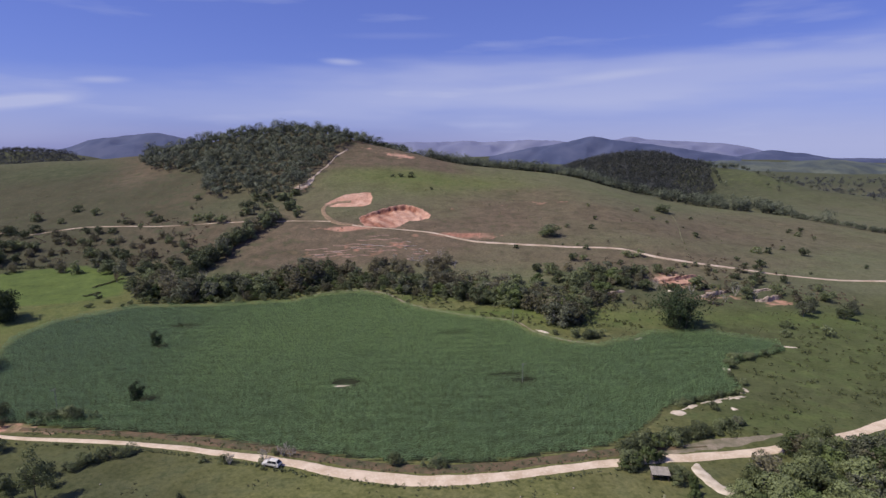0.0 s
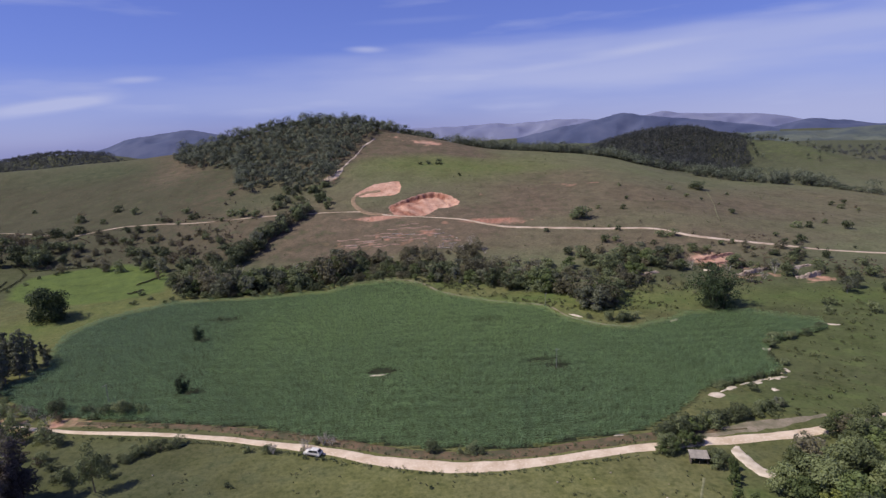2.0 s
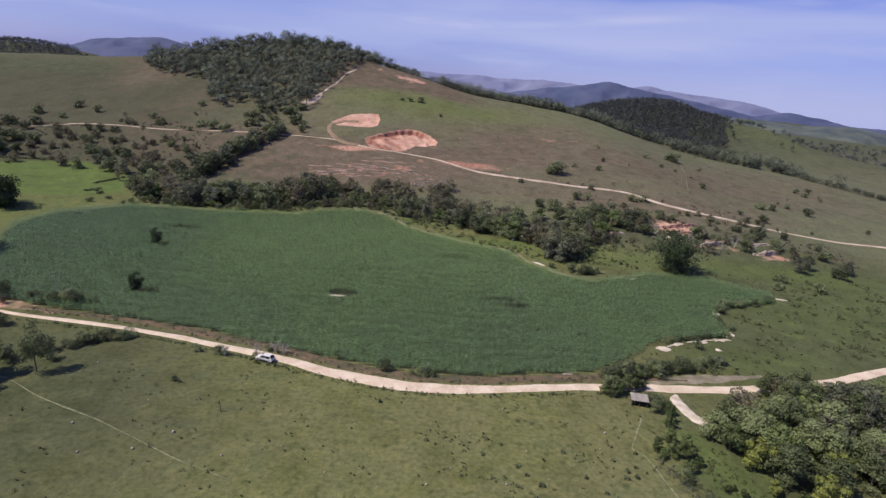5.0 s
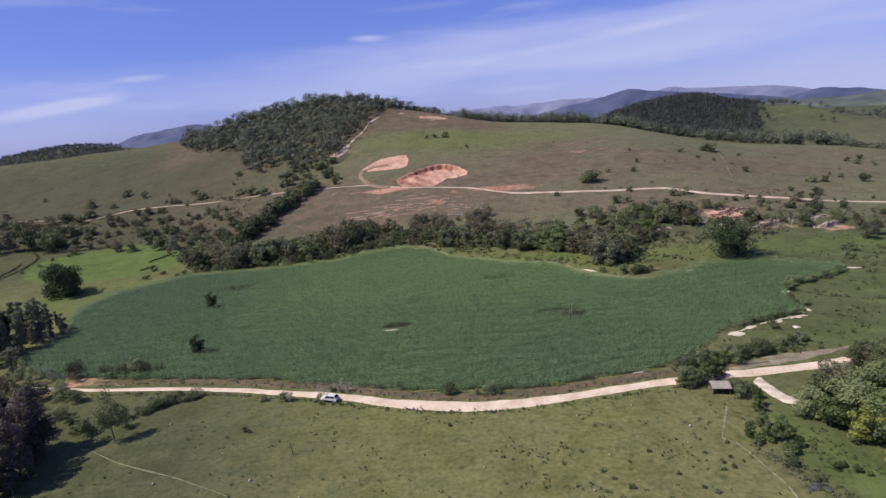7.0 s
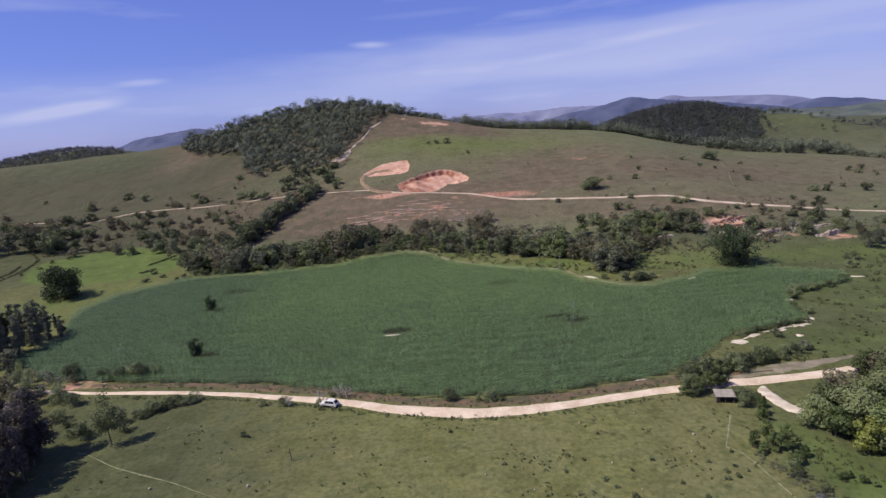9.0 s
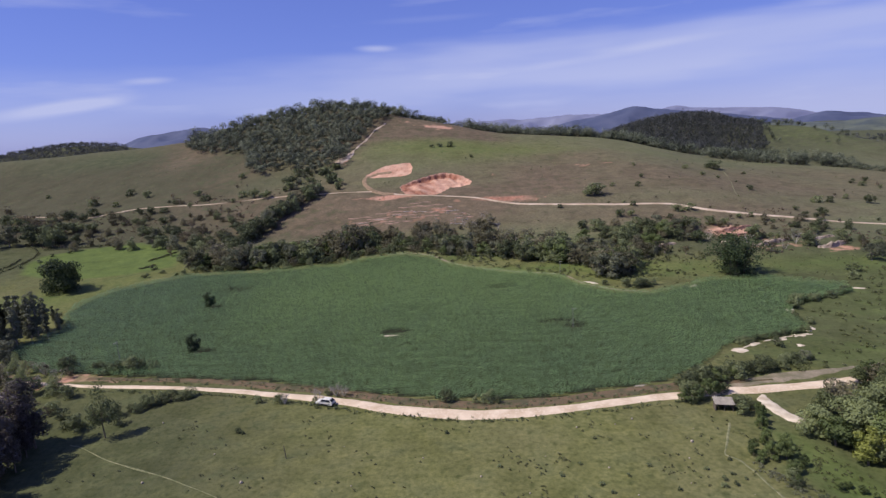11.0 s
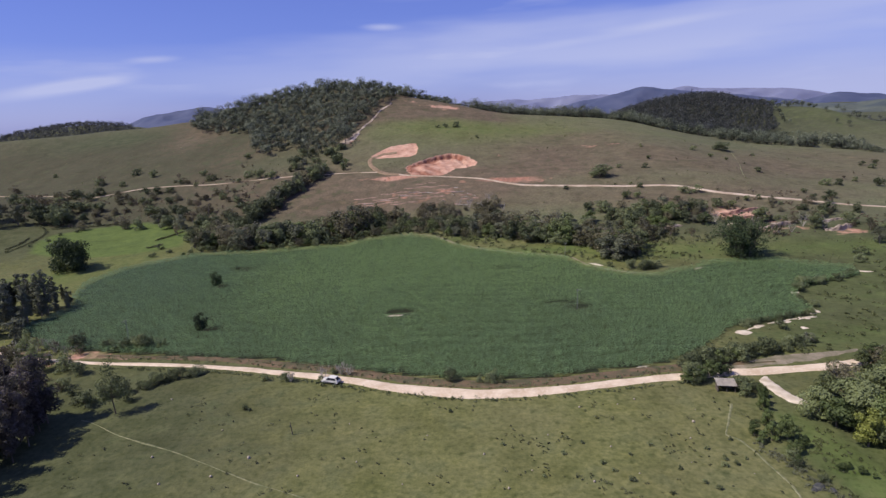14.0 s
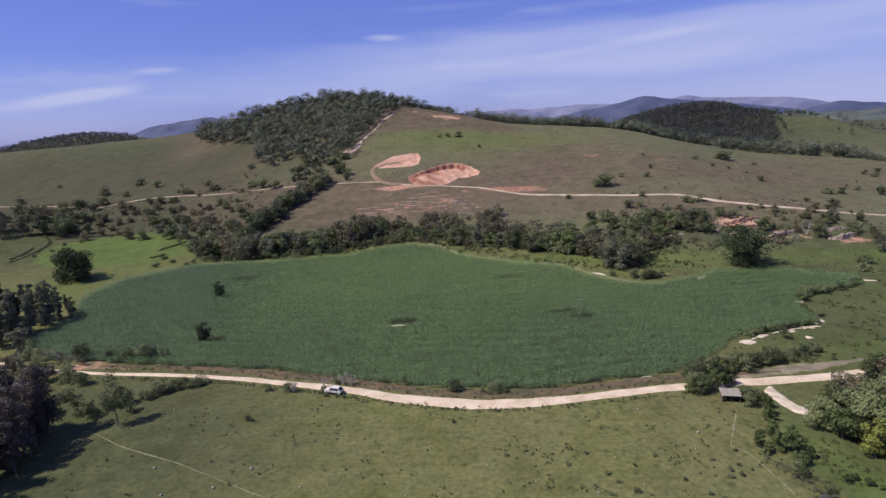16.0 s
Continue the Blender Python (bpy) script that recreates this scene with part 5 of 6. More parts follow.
while len(fill) < 74:
    px, py = rng.uniform(94, 156), rng.uniform(92, 136)
    if inside(np.array([px]), np.array([py]), ROADSIDE_WOOD)[0] and all(math.hypot(px - a, py - b) > 3.6 for a, b, _ in fill):
        road_gap = np.interp(px, [q[0] for q in MAIN_ROAD], [q[1] for q in MAIN_ROAD]) - py
        if road_gap > 4:
            fill.append((px, py, min(rng.uniform(6.5, 10.5), 3.4 + 0.42 * road_gap)))
planted(wood_tree + grey_tree[:1] + light_tree[:1] + eucalyptus[:1] + wood_tree[:1], fill, rng, (1.0, 1.35))
planted(light_tree, [(84.7, 88.4, 3), (82.4, 85.8, 2.4), (83.3, 83.8, 2.2), (82.6, 80.9, 1.8), (84, 78, 2), (87.6, 80.4, 2.2), (82.8, 73.8, 2.4), (87.7, 77, 2), (64.5, 76.5, 2.4), (66.6, 74, 2.2), (81.4, 77, 3), (73, 90, 1.8), (74.2, 88.6, 1.4), (71.4, 91.6, 1.6), (84.6, 71.6, 3.2), (90.6, 80.6, 3.2), (92, 77.4, 3.2), (89.4, 78.4, 2.6), (91.6, 83.4, 3)], rng, (1.0, 1.3))
planted(shrub, [(-97 + 2.2 * k + rng.uniform(-0.8, 0.8), 126.5 + 1.35 * k + rng.uniform(-0.6, 0.6), rng.uniform(2.4, 4.4)) for k in range(12)] + [(-112, 131, 4), (-108, 136, 3.4), (-103, 132, 3), (-106, 127, 4.4)], rng, (1.0, 1.4))


# ---------------------------------------------------------------- woods that nobody could count
def woods(name, label, places, rng, leaf, leaves=150, size=0.85, slim=1.0, ruffle=0.3, low=0.5):
    """Many crowns in one mesh, each of several leafy clumps on its own trunk, rooted in the ground."""
    v, f, tv, tf, n, m = [], [], [], [], 0, 0
    g = height(places[:, 0], places[:, 1])
    for (x, y, tall), z in zip(places, g):
        k = rng.randint(2, 5)
        c = rng.normal(0, 1, (k, 3)) * (tall * 0.13 * slim, tall * 0.13 * slim, tall * 0.10) + (x, y, z + tall * (low + 0.06))
        c[0, 2] = z + tall * (low + 0.14)
        r = tall * (0.25 + 0.15 * rng.rand(k)) * slim
        a, b = leaf_cloud(rng, c, r, leaves, size * (0.8 + 0.03 * tall), 1.0 / slim, ruffle)
        v.append(a), f.append(b + n)
        n += len(a)
        a, b = tube((x, y, z - 0.5), (x, y, z + tall * low), tall * 0.02, tall * 0.012, 4)
        tv.append(a), tf.append(b + m)
        m += len(a)
    root = tagged(new(name), label, "woods", kind="stuff")
    crowns = mesh_from("crowns", np.vstack(v), np.vstack(f), leaf)
    crowns.attributes.new("tone", "FLOAT", "POINT").data.foreach_set("value", np.repeat(rng.rand(len(places)), leaves * 4).astype(np.float32))
    part("crowns", crowns, root)
    part("trunks", mesh_from("trunks", np.vstack(tv), np.vstack(tf), BARK), root)


def scattered(rng, count, ring, low, high):
    r = np.array(ring)
    out = []
    while len(out) < count:
        x, y = rng.uniform(r.min(0), r.max(0))
        if inside(np.array([x]), np.array([y]), ring)[0]:
            out.append((x, y, rng.uniform(low, high)))
    return np.array(out)


HILL_WOOD = [(-292, 640), (-285, 628), (-262, 592), (-240, 573), (-212, 560), (-194, 552), (-184, 528), (-181, 506), (-162, 480), (-148, 490), (-130, 484), (-112, 474), (-98, 478), (-88, 492), (-86, 520), (-82, 548), (-74, 580), (-60, 610), (-30, 632), (0, 640), (-20, 680), (-150, 710), (-290, 690)]


def spaced(rng, count, ring, low, high, gap):
    """Crowns over a ring that stand about a gap apart, with a few tall ones."""
    out, tries = np.zeros((0, 3)), 0
    while len(out) < count and tries < 30:
        more = scattered(rng, count, ring, low, high)
        for p in more:
            if len(out) == 0 or np.hypot(out[:, 0] - p[0], out[:, 1] - p[1]).min() > gap * (0.6 + 0.5 * (p[2] - low) / (high - low)):
                out = np.vstack([out, p])
        tries += 1
    return out[:count]


def along(ridge_gap, depth, x0, x1, step, low, high):
    """Trees along the back of the ridge, thinned here and there."""
    out = []
    for x in np.arange(x0, x1, step):
        if math.sin(x * 0.11) * math.sin(x * 0.041 + 1) > -0.75:
            out.append((x, np.interp(x, STATION, RIDGE) + ridge_gap + depth * rng.rand() ** 1.5, low + (high - low) * rng.rand() ** 1.6))
    return np.array(out)


woods("hill_wood", "dense dark green forest over the hilltop", spaced(rng, 900, HILL_WOOD, 5.5, 16, 7.6), rng, LEAF_WOOD, 250, 0.46, 1.0, 0.2)
woods("ridge_wood", "line of dark trees along the ridge", np.vstack([along(8, 40, -30, 235, 0.6, 2, 9), along(10, 40, 22, 200, 0.5, 7, 16)]), rng, LEAF_WOOD, 110, 0.42, 0.9, 0.3, 0.36)
woods("valley_wood", "belt of dark trees in the valley behind the hill", np.vstack([along(10, 66, 125, 368, 0.36, 2.5, 15), [(372, 474, 15), (369, 477, 12)]]), rng, LEAF_WOOD, 130, 0.48, 0.95, 0.3, 0.36)
crop_wood = spaced(rng, 2150, [(160, 650), (240, 610), (326, 620), (364, 650), (378, 690), (401, 738), (408, 775), (396, 830), (330, 850), (230, 850), (175, 740)], 11, 14, 4.6)
# tree heights step down by bearing, shaped to fit the skyline in the camera's view
crop_wood[:, 2] *= 0.62 + 0.5 / (1 + np.exp((np.degrees(np.arctan2(crop_wood[:, 0], crop_wood[:, 1])) - 25.6) / 0.25))
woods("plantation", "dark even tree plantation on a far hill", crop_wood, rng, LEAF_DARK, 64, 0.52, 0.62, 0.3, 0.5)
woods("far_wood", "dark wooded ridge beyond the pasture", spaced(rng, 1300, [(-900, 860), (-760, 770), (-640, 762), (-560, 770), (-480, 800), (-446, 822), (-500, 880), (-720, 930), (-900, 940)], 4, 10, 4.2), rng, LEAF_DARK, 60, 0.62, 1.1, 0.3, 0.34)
woods("hedge_wood", "rows of trees on a far green hill", np.array([(x, y + rng.uniform(-9, 9), rng.uniform(4, 10)) for x, y in [(404 + 2.4 * k, 772 + 0.5 * k) for k in range(20)] + [(418 + 1.6 * k, 744 - 0.4 * k) for k in range(22)] + [(384 + 1.9 * k, 668 + 6.5 * k) for k in range(16)] + [(455 + 5 * k, 700 - 3 * k) for k in range(4)] + [(447, 655), (452, 652), (430, 640), (470, 640), (496, 650), (520, 640), (540, 655), (556, 630), (480, 690), (486, 688)] + [(455, 738), (470, 742), (440, 690), (500, 720), (512, 716), (530, 735), (468, 660), (425, 655), (520, 690)]]), rng, LEAF_WOOD, 110, 0.45, 0.9)
slope_hedge = spline([(350, 494), (362, 476), (374, 452), (384, 434), (391, 420)], 24)
woods("slope_hedge", "dense dark hedge running down the hillside", np.array([(x + rng.normal(0, 1.6), y + rng.normal(0, 1.6), rng.uniform(3, 6.5)) for x, y in slope_hedge]), rng, LEAF_WOOD, 90, 0.42, 1.0, 0.3, 0.4)
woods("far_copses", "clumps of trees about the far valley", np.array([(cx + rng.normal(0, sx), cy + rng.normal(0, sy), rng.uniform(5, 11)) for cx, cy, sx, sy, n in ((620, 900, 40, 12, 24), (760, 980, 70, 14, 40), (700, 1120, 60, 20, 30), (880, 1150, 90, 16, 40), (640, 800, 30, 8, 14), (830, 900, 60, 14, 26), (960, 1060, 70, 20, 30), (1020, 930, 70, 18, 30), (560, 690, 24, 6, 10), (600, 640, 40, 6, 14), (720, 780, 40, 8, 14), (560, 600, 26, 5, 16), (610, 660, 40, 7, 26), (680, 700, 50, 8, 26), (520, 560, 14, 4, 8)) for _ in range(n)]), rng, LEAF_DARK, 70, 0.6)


# ---------------------------------------------------------------- mountains on the skyline
def range_of_hills(name, label, profile, dist, depth, mat, seed, rough=1.0):
    """A far ridge: crest heights by bearing in degrees, rounded flanks before and behind, with spurs."""
    rng = np.random.RandomState(seed)
    bearing, crest = np.array(profile, float).T
    b = np.linspace(bearing[0], bearing[-1], 200)
    top = 69 + dist * np.tan(np.radians(np.interp(b, bearing, crest))) / np.cos(np.radians(b))
    top = np.convolve(np.pad(top, 4, "edge"), np.ones(9) / 9, "valid")
    phase = rng.rand(24) * 6
    wave = sum(np.sin(b * k * 2.3 + phase[k]) / k for k in range(1, 6)) + 0.5 * sum(np.sin(b * k * 2.3 + phase[k]) / k for k in range(9, 24, 3))
    top = top + wave * dist * 0.0006 * rough
    even = np.convolve(np.pad(top, 20, "edge"), np.ones(41) / 41, "valid")
    rows = []
    for s in np.linspace(-1, 1, 29):
        crest = top * (1 - abs(s)) ** 2 + even * (1 - (1 - abs(s)) ** 2)
        x = np.tan(np.radians(b)) * (dist + s * depth)
        lump = dist * 0.006 * (np.sin(b * 0.9 + 6 * s + seed) * np.sin(b * 0.37 - 4 * s) + 0.5 * np.sin(b * 1.9 - 9 * s + seed)) * abs(s) * (1 - abs(s)) * 4
        rows.append(np.column_stack([x, np.full_like(b, dist + s * depth), -80 + (crest + 80) * np.cos(s * math.pi / 2) ** 0.8 + np.minimum(lump, 0)]))
    ob = new(name, mesh_from(name, np.stack(rows).reshape(-1, 3), grid_faces(200, 29), mat, True))
    tagged(ob, label, "mountains", kind="structure")


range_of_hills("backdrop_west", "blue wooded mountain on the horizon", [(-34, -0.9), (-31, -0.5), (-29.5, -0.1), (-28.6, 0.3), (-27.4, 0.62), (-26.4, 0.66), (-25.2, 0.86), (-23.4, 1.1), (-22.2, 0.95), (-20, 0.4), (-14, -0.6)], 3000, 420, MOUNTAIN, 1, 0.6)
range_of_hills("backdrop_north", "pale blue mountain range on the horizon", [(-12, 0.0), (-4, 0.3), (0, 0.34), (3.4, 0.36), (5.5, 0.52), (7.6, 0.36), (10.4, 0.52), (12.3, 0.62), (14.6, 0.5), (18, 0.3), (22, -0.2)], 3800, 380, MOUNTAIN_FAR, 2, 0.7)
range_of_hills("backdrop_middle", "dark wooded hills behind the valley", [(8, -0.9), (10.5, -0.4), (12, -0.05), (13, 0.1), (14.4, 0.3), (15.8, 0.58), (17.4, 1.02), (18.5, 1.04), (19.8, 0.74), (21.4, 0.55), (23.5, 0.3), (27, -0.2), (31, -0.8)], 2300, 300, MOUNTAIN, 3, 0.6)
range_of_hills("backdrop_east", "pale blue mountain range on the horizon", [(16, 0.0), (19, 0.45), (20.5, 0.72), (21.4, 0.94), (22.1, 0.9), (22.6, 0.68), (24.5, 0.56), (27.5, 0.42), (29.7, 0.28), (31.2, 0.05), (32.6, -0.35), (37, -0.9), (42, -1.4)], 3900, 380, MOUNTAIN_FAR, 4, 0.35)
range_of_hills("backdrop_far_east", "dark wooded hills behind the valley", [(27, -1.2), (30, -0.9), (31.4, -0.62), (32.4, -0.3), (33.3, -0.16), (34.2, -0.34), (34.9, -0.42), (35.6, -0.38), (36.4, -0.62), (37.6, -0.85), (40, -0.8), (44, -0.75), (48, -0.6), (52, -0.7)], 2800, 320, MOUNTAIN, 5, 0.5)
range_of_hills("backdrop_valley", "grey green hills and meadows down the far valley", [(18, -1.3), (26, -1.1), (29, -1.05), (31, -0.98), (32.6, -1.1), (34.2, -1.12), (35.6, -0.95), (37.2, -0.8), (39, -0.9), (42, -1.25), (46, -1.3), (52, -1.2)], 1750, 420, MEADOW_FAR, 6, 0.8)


# ---------------------------------------------------------------- vehicles, poles and small things
def solid(name, bm, mat, parent=None, label=""):
    """One bmesh as a mesh object, under parent if there is one."""
    me = bpy.data.meshes.new(name)
    bm.normal_update()
    bm.to_mesh(me)
    bm.free()
    me.materials.append(mat)
    ob = new(name, me)
    if parent is not None:
        ob.parent = parent
    if label:
        ob["label"] = label
    return ob


def block(sx, sy, sz, at=(0, 0, 0), edge=0.03, segments=2):
    bm = bmesh.new()
    bmesh.ops.create_cube(bm, size=1)
    bmesh.ops.scale(bm, vec=(sx, sy, sz), verts=bm.verts)
    if edge:
        bmesh.ops.bevel(bm, geom=bm.edges[:], offset=edge, segments=segments, affect="EDGES")
    bmesh.ops.translate(bm, vec=at, verts=bm.verts)
    return bm


def rod(r1, r2, length, at=(0, 0, 0), turn=None, sides=10):
    bm = bmesh.new()
    bmesh.ops.create_cone(bm, cap_ends=True, segments=sides, radius1=r1, radius2=r2, depth=length)
    bmesh.ops.translate(bm, vec=(0, 0, length / 2), verts=bm.verts)
    if turn:
        bmesh.ops.rotate(bm, matrix=Euler([radians(a) for a in turn]).to_matrix(), verts=bm.verts)
    bmesh.ops.translate(bm, vec=at, verts=bm.verts)
    return bm


def drawn(outline, width, taper=1.0, waist=99.0, edge=0.05):
    """A side view drawn out to a width; what lies above the waist leans in."""
    bm = bmesh.new()
    sides = [[bm.verts.new((x, s * width / 2 * (taper if z > waist else 1), z)) for x, z in outline] for s in (-1, 1)]
    bm.faces.new(sides[0])
    bm.faces.new(sides[1][::-1])
    for i in range(len(outline)):
        j = (i + 1) % len(outline)
        bm.faces.new((sides[0][j], sides[0][i], sides[1][i], sides[1][j]))
    bmesh.ops.recalc_face_normals(bm, faces=bm.faces)
    if edge:
        bmesh.ops.bevel(bm, geom=bm.edges[:], offset=edge, segments=2, affect="EDGES")
    return bm


def pane(corners, mat, name, parent, thick=0.02):
    bm = bmesh.new()
    f = bm.faces.new([bm.verts.new(c) for c in corners])
    bm.normal_update()
    got = bmesh.ops.extrude_face_region(bm, geom=[f])
    bmesh.ops.translate(bm, vec=f.normal * thick, verts=[v for v in got["geom"] if isinstance(v, bmesh.types.BMVert)])
    bmesh.ops.recalc_face_normals(bm, faces=bm.faces)
    return solid(name, bm, mat, parent)


def wheels(root, places, r, wide):
    for x, y in places:
        tyre = solid("wheel", rod(r, r, wide, (x, y + wide / 2, r), (90, 0, 0), 20), RUBBER, root)
        solid("rim", rod(r * 0.6, r * 0.55, wide + 0.03, (x, y + wide / 2 + 0.015, r), (90, 0, 0), 14), STEEL, tyre)


def hatchback():
    """A small white car, 4.1 m long, nose towards +x."""
    root = tagged(new("car"), "white car with dark windows parked at the roadside", "car")
    solid("body", drawn([(-2.0, 0.28), (-1.65, 0.22), (1.7, 0.22), (2.0, 0.32), (2.03, 0.62), (1.9, 0.76), (1.05, 0.92), (-1.95, 0.95), (-2.05, 0.6)], 1.66, 1.0, 9, 0.07), CAR_PAINT, root)
    solid("cabin", drawn([(-1.9, 0.9), (1.05, 0.9), (0.35, 1.42), (-0.3, 1.48), (-1.35, 1.45)], 1.56, 0.80, 1.2, 0.05), CAR_PAINT, root)
    pane([(1.03, -0.66, 0.96), (1.03, 0.66, 0.96), (0.42, 0.56, 1.40), (0.42, -0.56, 1.40)], GLASS, "windscreen", root)
    pane([(-1.93, 0.66, 0.98), (-1.93, -0.66, 0.98), (-1.46, -0.56, 1.40), (-1.46, 0.56, 1.40)], GLASS, "rear_window", root)
    for s in (-1, 1):
        for a, b, c, d in ((-0.38, 0.85, 0.3, -0.38), (-1.6, -0.48, -0.48, -1.3)):
            q = [(a, s * 0.80, 0.93), (b + 0.06, s * 0.80, 0.93), (c, s * 0.655, 1.38), (d, s * 0.655, 1.38)]
            pane(q if s < 0 else q[::-1], GLASS, "side_window", root)
        solid("sill", block(2.3, 0.10, 0.24, (0.0, s * 0.82, 0.36), 0.03), RUBBER, root)
        solid("headlight", block(0.12, 0.36, 0.16, (1.96, s * 0.58, 0.66), 0.03), LAMP, root)
        solid("mirror", block(0.14, 0.2, 0.12, (0.7, s * 0.9, 1.0), 0.03), CAR_PAINT, root)
    solid("bumper", block(0.16, 1.6, 0.2, (2.02, 0, 0.38), 0.05), RUBBER, root)
    solid("bumper", block(0.16, 1.6, 0.2, (-2.04, 0, 0.40), 0.05), RUBBER, root)
    wheels(root, [(1.25, -0.74), (1.25, 0.74), (-1.28, -0.74), (-1.28, 0.74)], 0.3, 0.19)
    return root


def on_ground(ob, x, y, turn=0.0, lift=0.0):
    ob.matrix_basis = Matrix.Translation((x, y, level(x, y) + lift)) @ Matrix.Rotation(radians(turn), 4, "Z")
    return ob


on_ground(hatchback(), -34.4, 133.2, 162, 0.12).scale = (1.2, 1.2, 1.25)


def utility_pole(tall):
    root = tagged(new("utility_pole"), "slim weathered utility pole with a short crossarm", "utility pole", "utility poles")
    solid("pole", rod(0.11, 0.08, tall + 0.6, (0, 0, -0.6), None, 12), POLE_GREY, root)
    solid("crossarm", block(1.8, 0.12, 0.14, (0.35, -0.12, tall - 0.4), 0.01), POLE_GREY, root)
    for x in (-0.4, 0.35, 1.1):
        solid("insulator", rod(0.05, 0.04, 0.22, (x, -0.12, tall - 0.33), None, 8), WHITE_PAINT, root)
    return root


first_pole = on_ground(utility_pole(7.2), 40.2, 181, 10)
for px, py in ((48.4, 245), (-108.4, 168.2)):
    copy_thing(first_pole, Matrix.Translation((px, py, level(px, py))) @ Matrix.Rotation(radians(px), 4, "Z"))
post = tagged(new("fence_post"), "lone dark wooden post in the pasture", "post")
solid("post", rod(0.11, 0.08, 3.6, (0, 0, -0.4), (2, -3, 0), 9), BARK, post)
on_ground(post, -38.1, 109.4)


def hut():
    root = tagged(new("hut"), "small hut with pale roof on the hillside", "hut")
    solid("wall", block(5, 3.6, 2.4, (0, 0, 1.1), 0.02), CONCRETE, root)
    solid("roof", drawn([(-2.9, 2.3), (2.9, 2.3), (2.9, 2.4), (0, 3.3), (-2.9, 2.4)], 4.6, 1, 99, 0.02), ROOF_TIN, root)
    solid("door", block(0.9, 0.06, 1.9, (0.6, -1.83, 0.95), 0.01), BARK, root)
    return root


on_ground(hut(), 264, 273, 15)

def shed():
    """A low open shelter: posts, a plank back and two overlapping pale roof sheets sloping to the pasture."""
    root = tagged(new("shelter"), "low roadside shelter with a pale sheet roof", "shed")
    for x in (-1.9, 0, 1.9):
        for y, tall in ((-1.05, 1.75), (1.05, 2.05)):
            solid("post", rod(0.08, 0.07, tall + 0.4, (x, y, -0.4), None, 8), BARK, root)
    for z in (0.35, 0.75, 1.15, 1.55):
        solid("plank", block(3.9, 0.04, 0.33, (0, 1.12, z), 0.01), BARK, root)
    for x in (-2.0, 2.0):
        solid("side_wall", block(0.05, 2.0, 1.5, (x, 0, 0.75), 0.01), BARK, root)
    for y, z, ln in ((-0.55, 1.90, 1.75), (0.92, 2.14, 1.5)):
        bm = bmesh.new()
        n = 29
        rows = [[bm.verts.new((-2.25 + 4.5 * k / (n - 1), y + s * ln / 2, z + 0.14 * s * ln / 1.7 + lift + 0.035 * math.sin(k * 2.2))) for k in range(n)] for lift in (0, 0.03) for s in (-1, 1)]
        for a, b in ((0, 1), (3, 2), (1, 3), (2, 0)):
            for k in range(n - 1):
                bm.faces.new((rows[a][k], rows[a][k + 1], rows[b][k + 1], rows[b][k]))
        bmesh.ops.recalc_face_normals(bm, faces=bm.faces)
        solid("roof_sheet", bm, SHEET, root)
    return root


on_ground(shed(), 63.0, 122.2, -10)


def farmhouse():
    """A small single-storey house, 9 by 6 m, with a low gable roof of two sheets and white walls."""
    root = tagged(new("house"), "small white farmhouse with a low grey gable roof", "house")
    solid("wall", drawn([(-3.0, -0.4), (3.0, -0.4), (3.0, 2.6), (0, 3.7), (-3.0, 2.6)], 9.0, 1, 99, 0.03), WHITE_PAINT, root)
    for s in (-1, 1):
        q = [(0.0, -4.9, 3.76), (0.0, 4.9, 3.76), (s * 3.6, 4.9, 2.44), (s * 3.6, -4.9, 2.44)]
        pane(q if s < 0 else q[::-1], ROOF_GREY, "roof", root, 0.10)
        for y in (-2.6, 0.6, 3.2):
            window = solid("window", block(0.08, 1.1, 1.0, (s * 3.02, y, 1.5), 0.02), GLASS, root)
            solid("sill", block(0.16, 1.3, 0.07, (s * 3.05, y, 0.95), 0.01), CONCRETE, window)
    solid("door", block(0.08, 0.9, 2.05, (-3.02, -0.9, 1.02), 0.01), BARK, root)
    solid("ridge_cap", rod(0.12, 0.12, 9.8, (0, 4.9, 3.84), (90, 0, 0), 8), ROOF_GREY, root)
    return root


home = on_ground(farmhouse(), 95.5, 83.0, 68)
home.scale = (0.85, 0.85, 0.85)
for px, py, turn in ((588, 628, 20), (612, 650, 80), (640, 640, 50), (560, 690, 10)):
    copy_thing(home, Matrix.Translation((px, py, level(px, py))) @ Matrix.Rotation(radians(turn), 4, "Z"))


def dry_shrub(seed, tall):
    """A nearly leafless pale shrub: forked twigs and a few bleached leaves."""
    r = np.random.RandomState(seed)
    wood, ends = [], []
    for _ in range(9):
        a = r.uniform(0, 6.28)
        knee = np.array([math.cos(a) * 0.3, math.sin(a) * 0.3, 0.45 + 0.15 * r.rand()]) * tall
        wood.append(tube((0, 0, -0.2), knee, 0.06, 0.035, 5))
        for _ in range(3):
            end = knee + r.normal(0, 0.16, 3) * tall + (0, 0, 0.32 * tall)
            wood.append(tube(knee, end, 0.035, 0.012, 4))
            ends.append(end)
    root = tagged(new("dry_shrub"), "pale nearly leafless shrub at the roadside", "shrub", "dry shrubs")
    part("branches", mesh_from("branches", *joined(wood), TWIG, True), root)
    part("leaves", mesh_from("leaves", *leaf_cloud(r, np.array(ends), np.full(len(ends), 0.3), 260, 0.12), LEAF_BLEACHED), root)
    return root


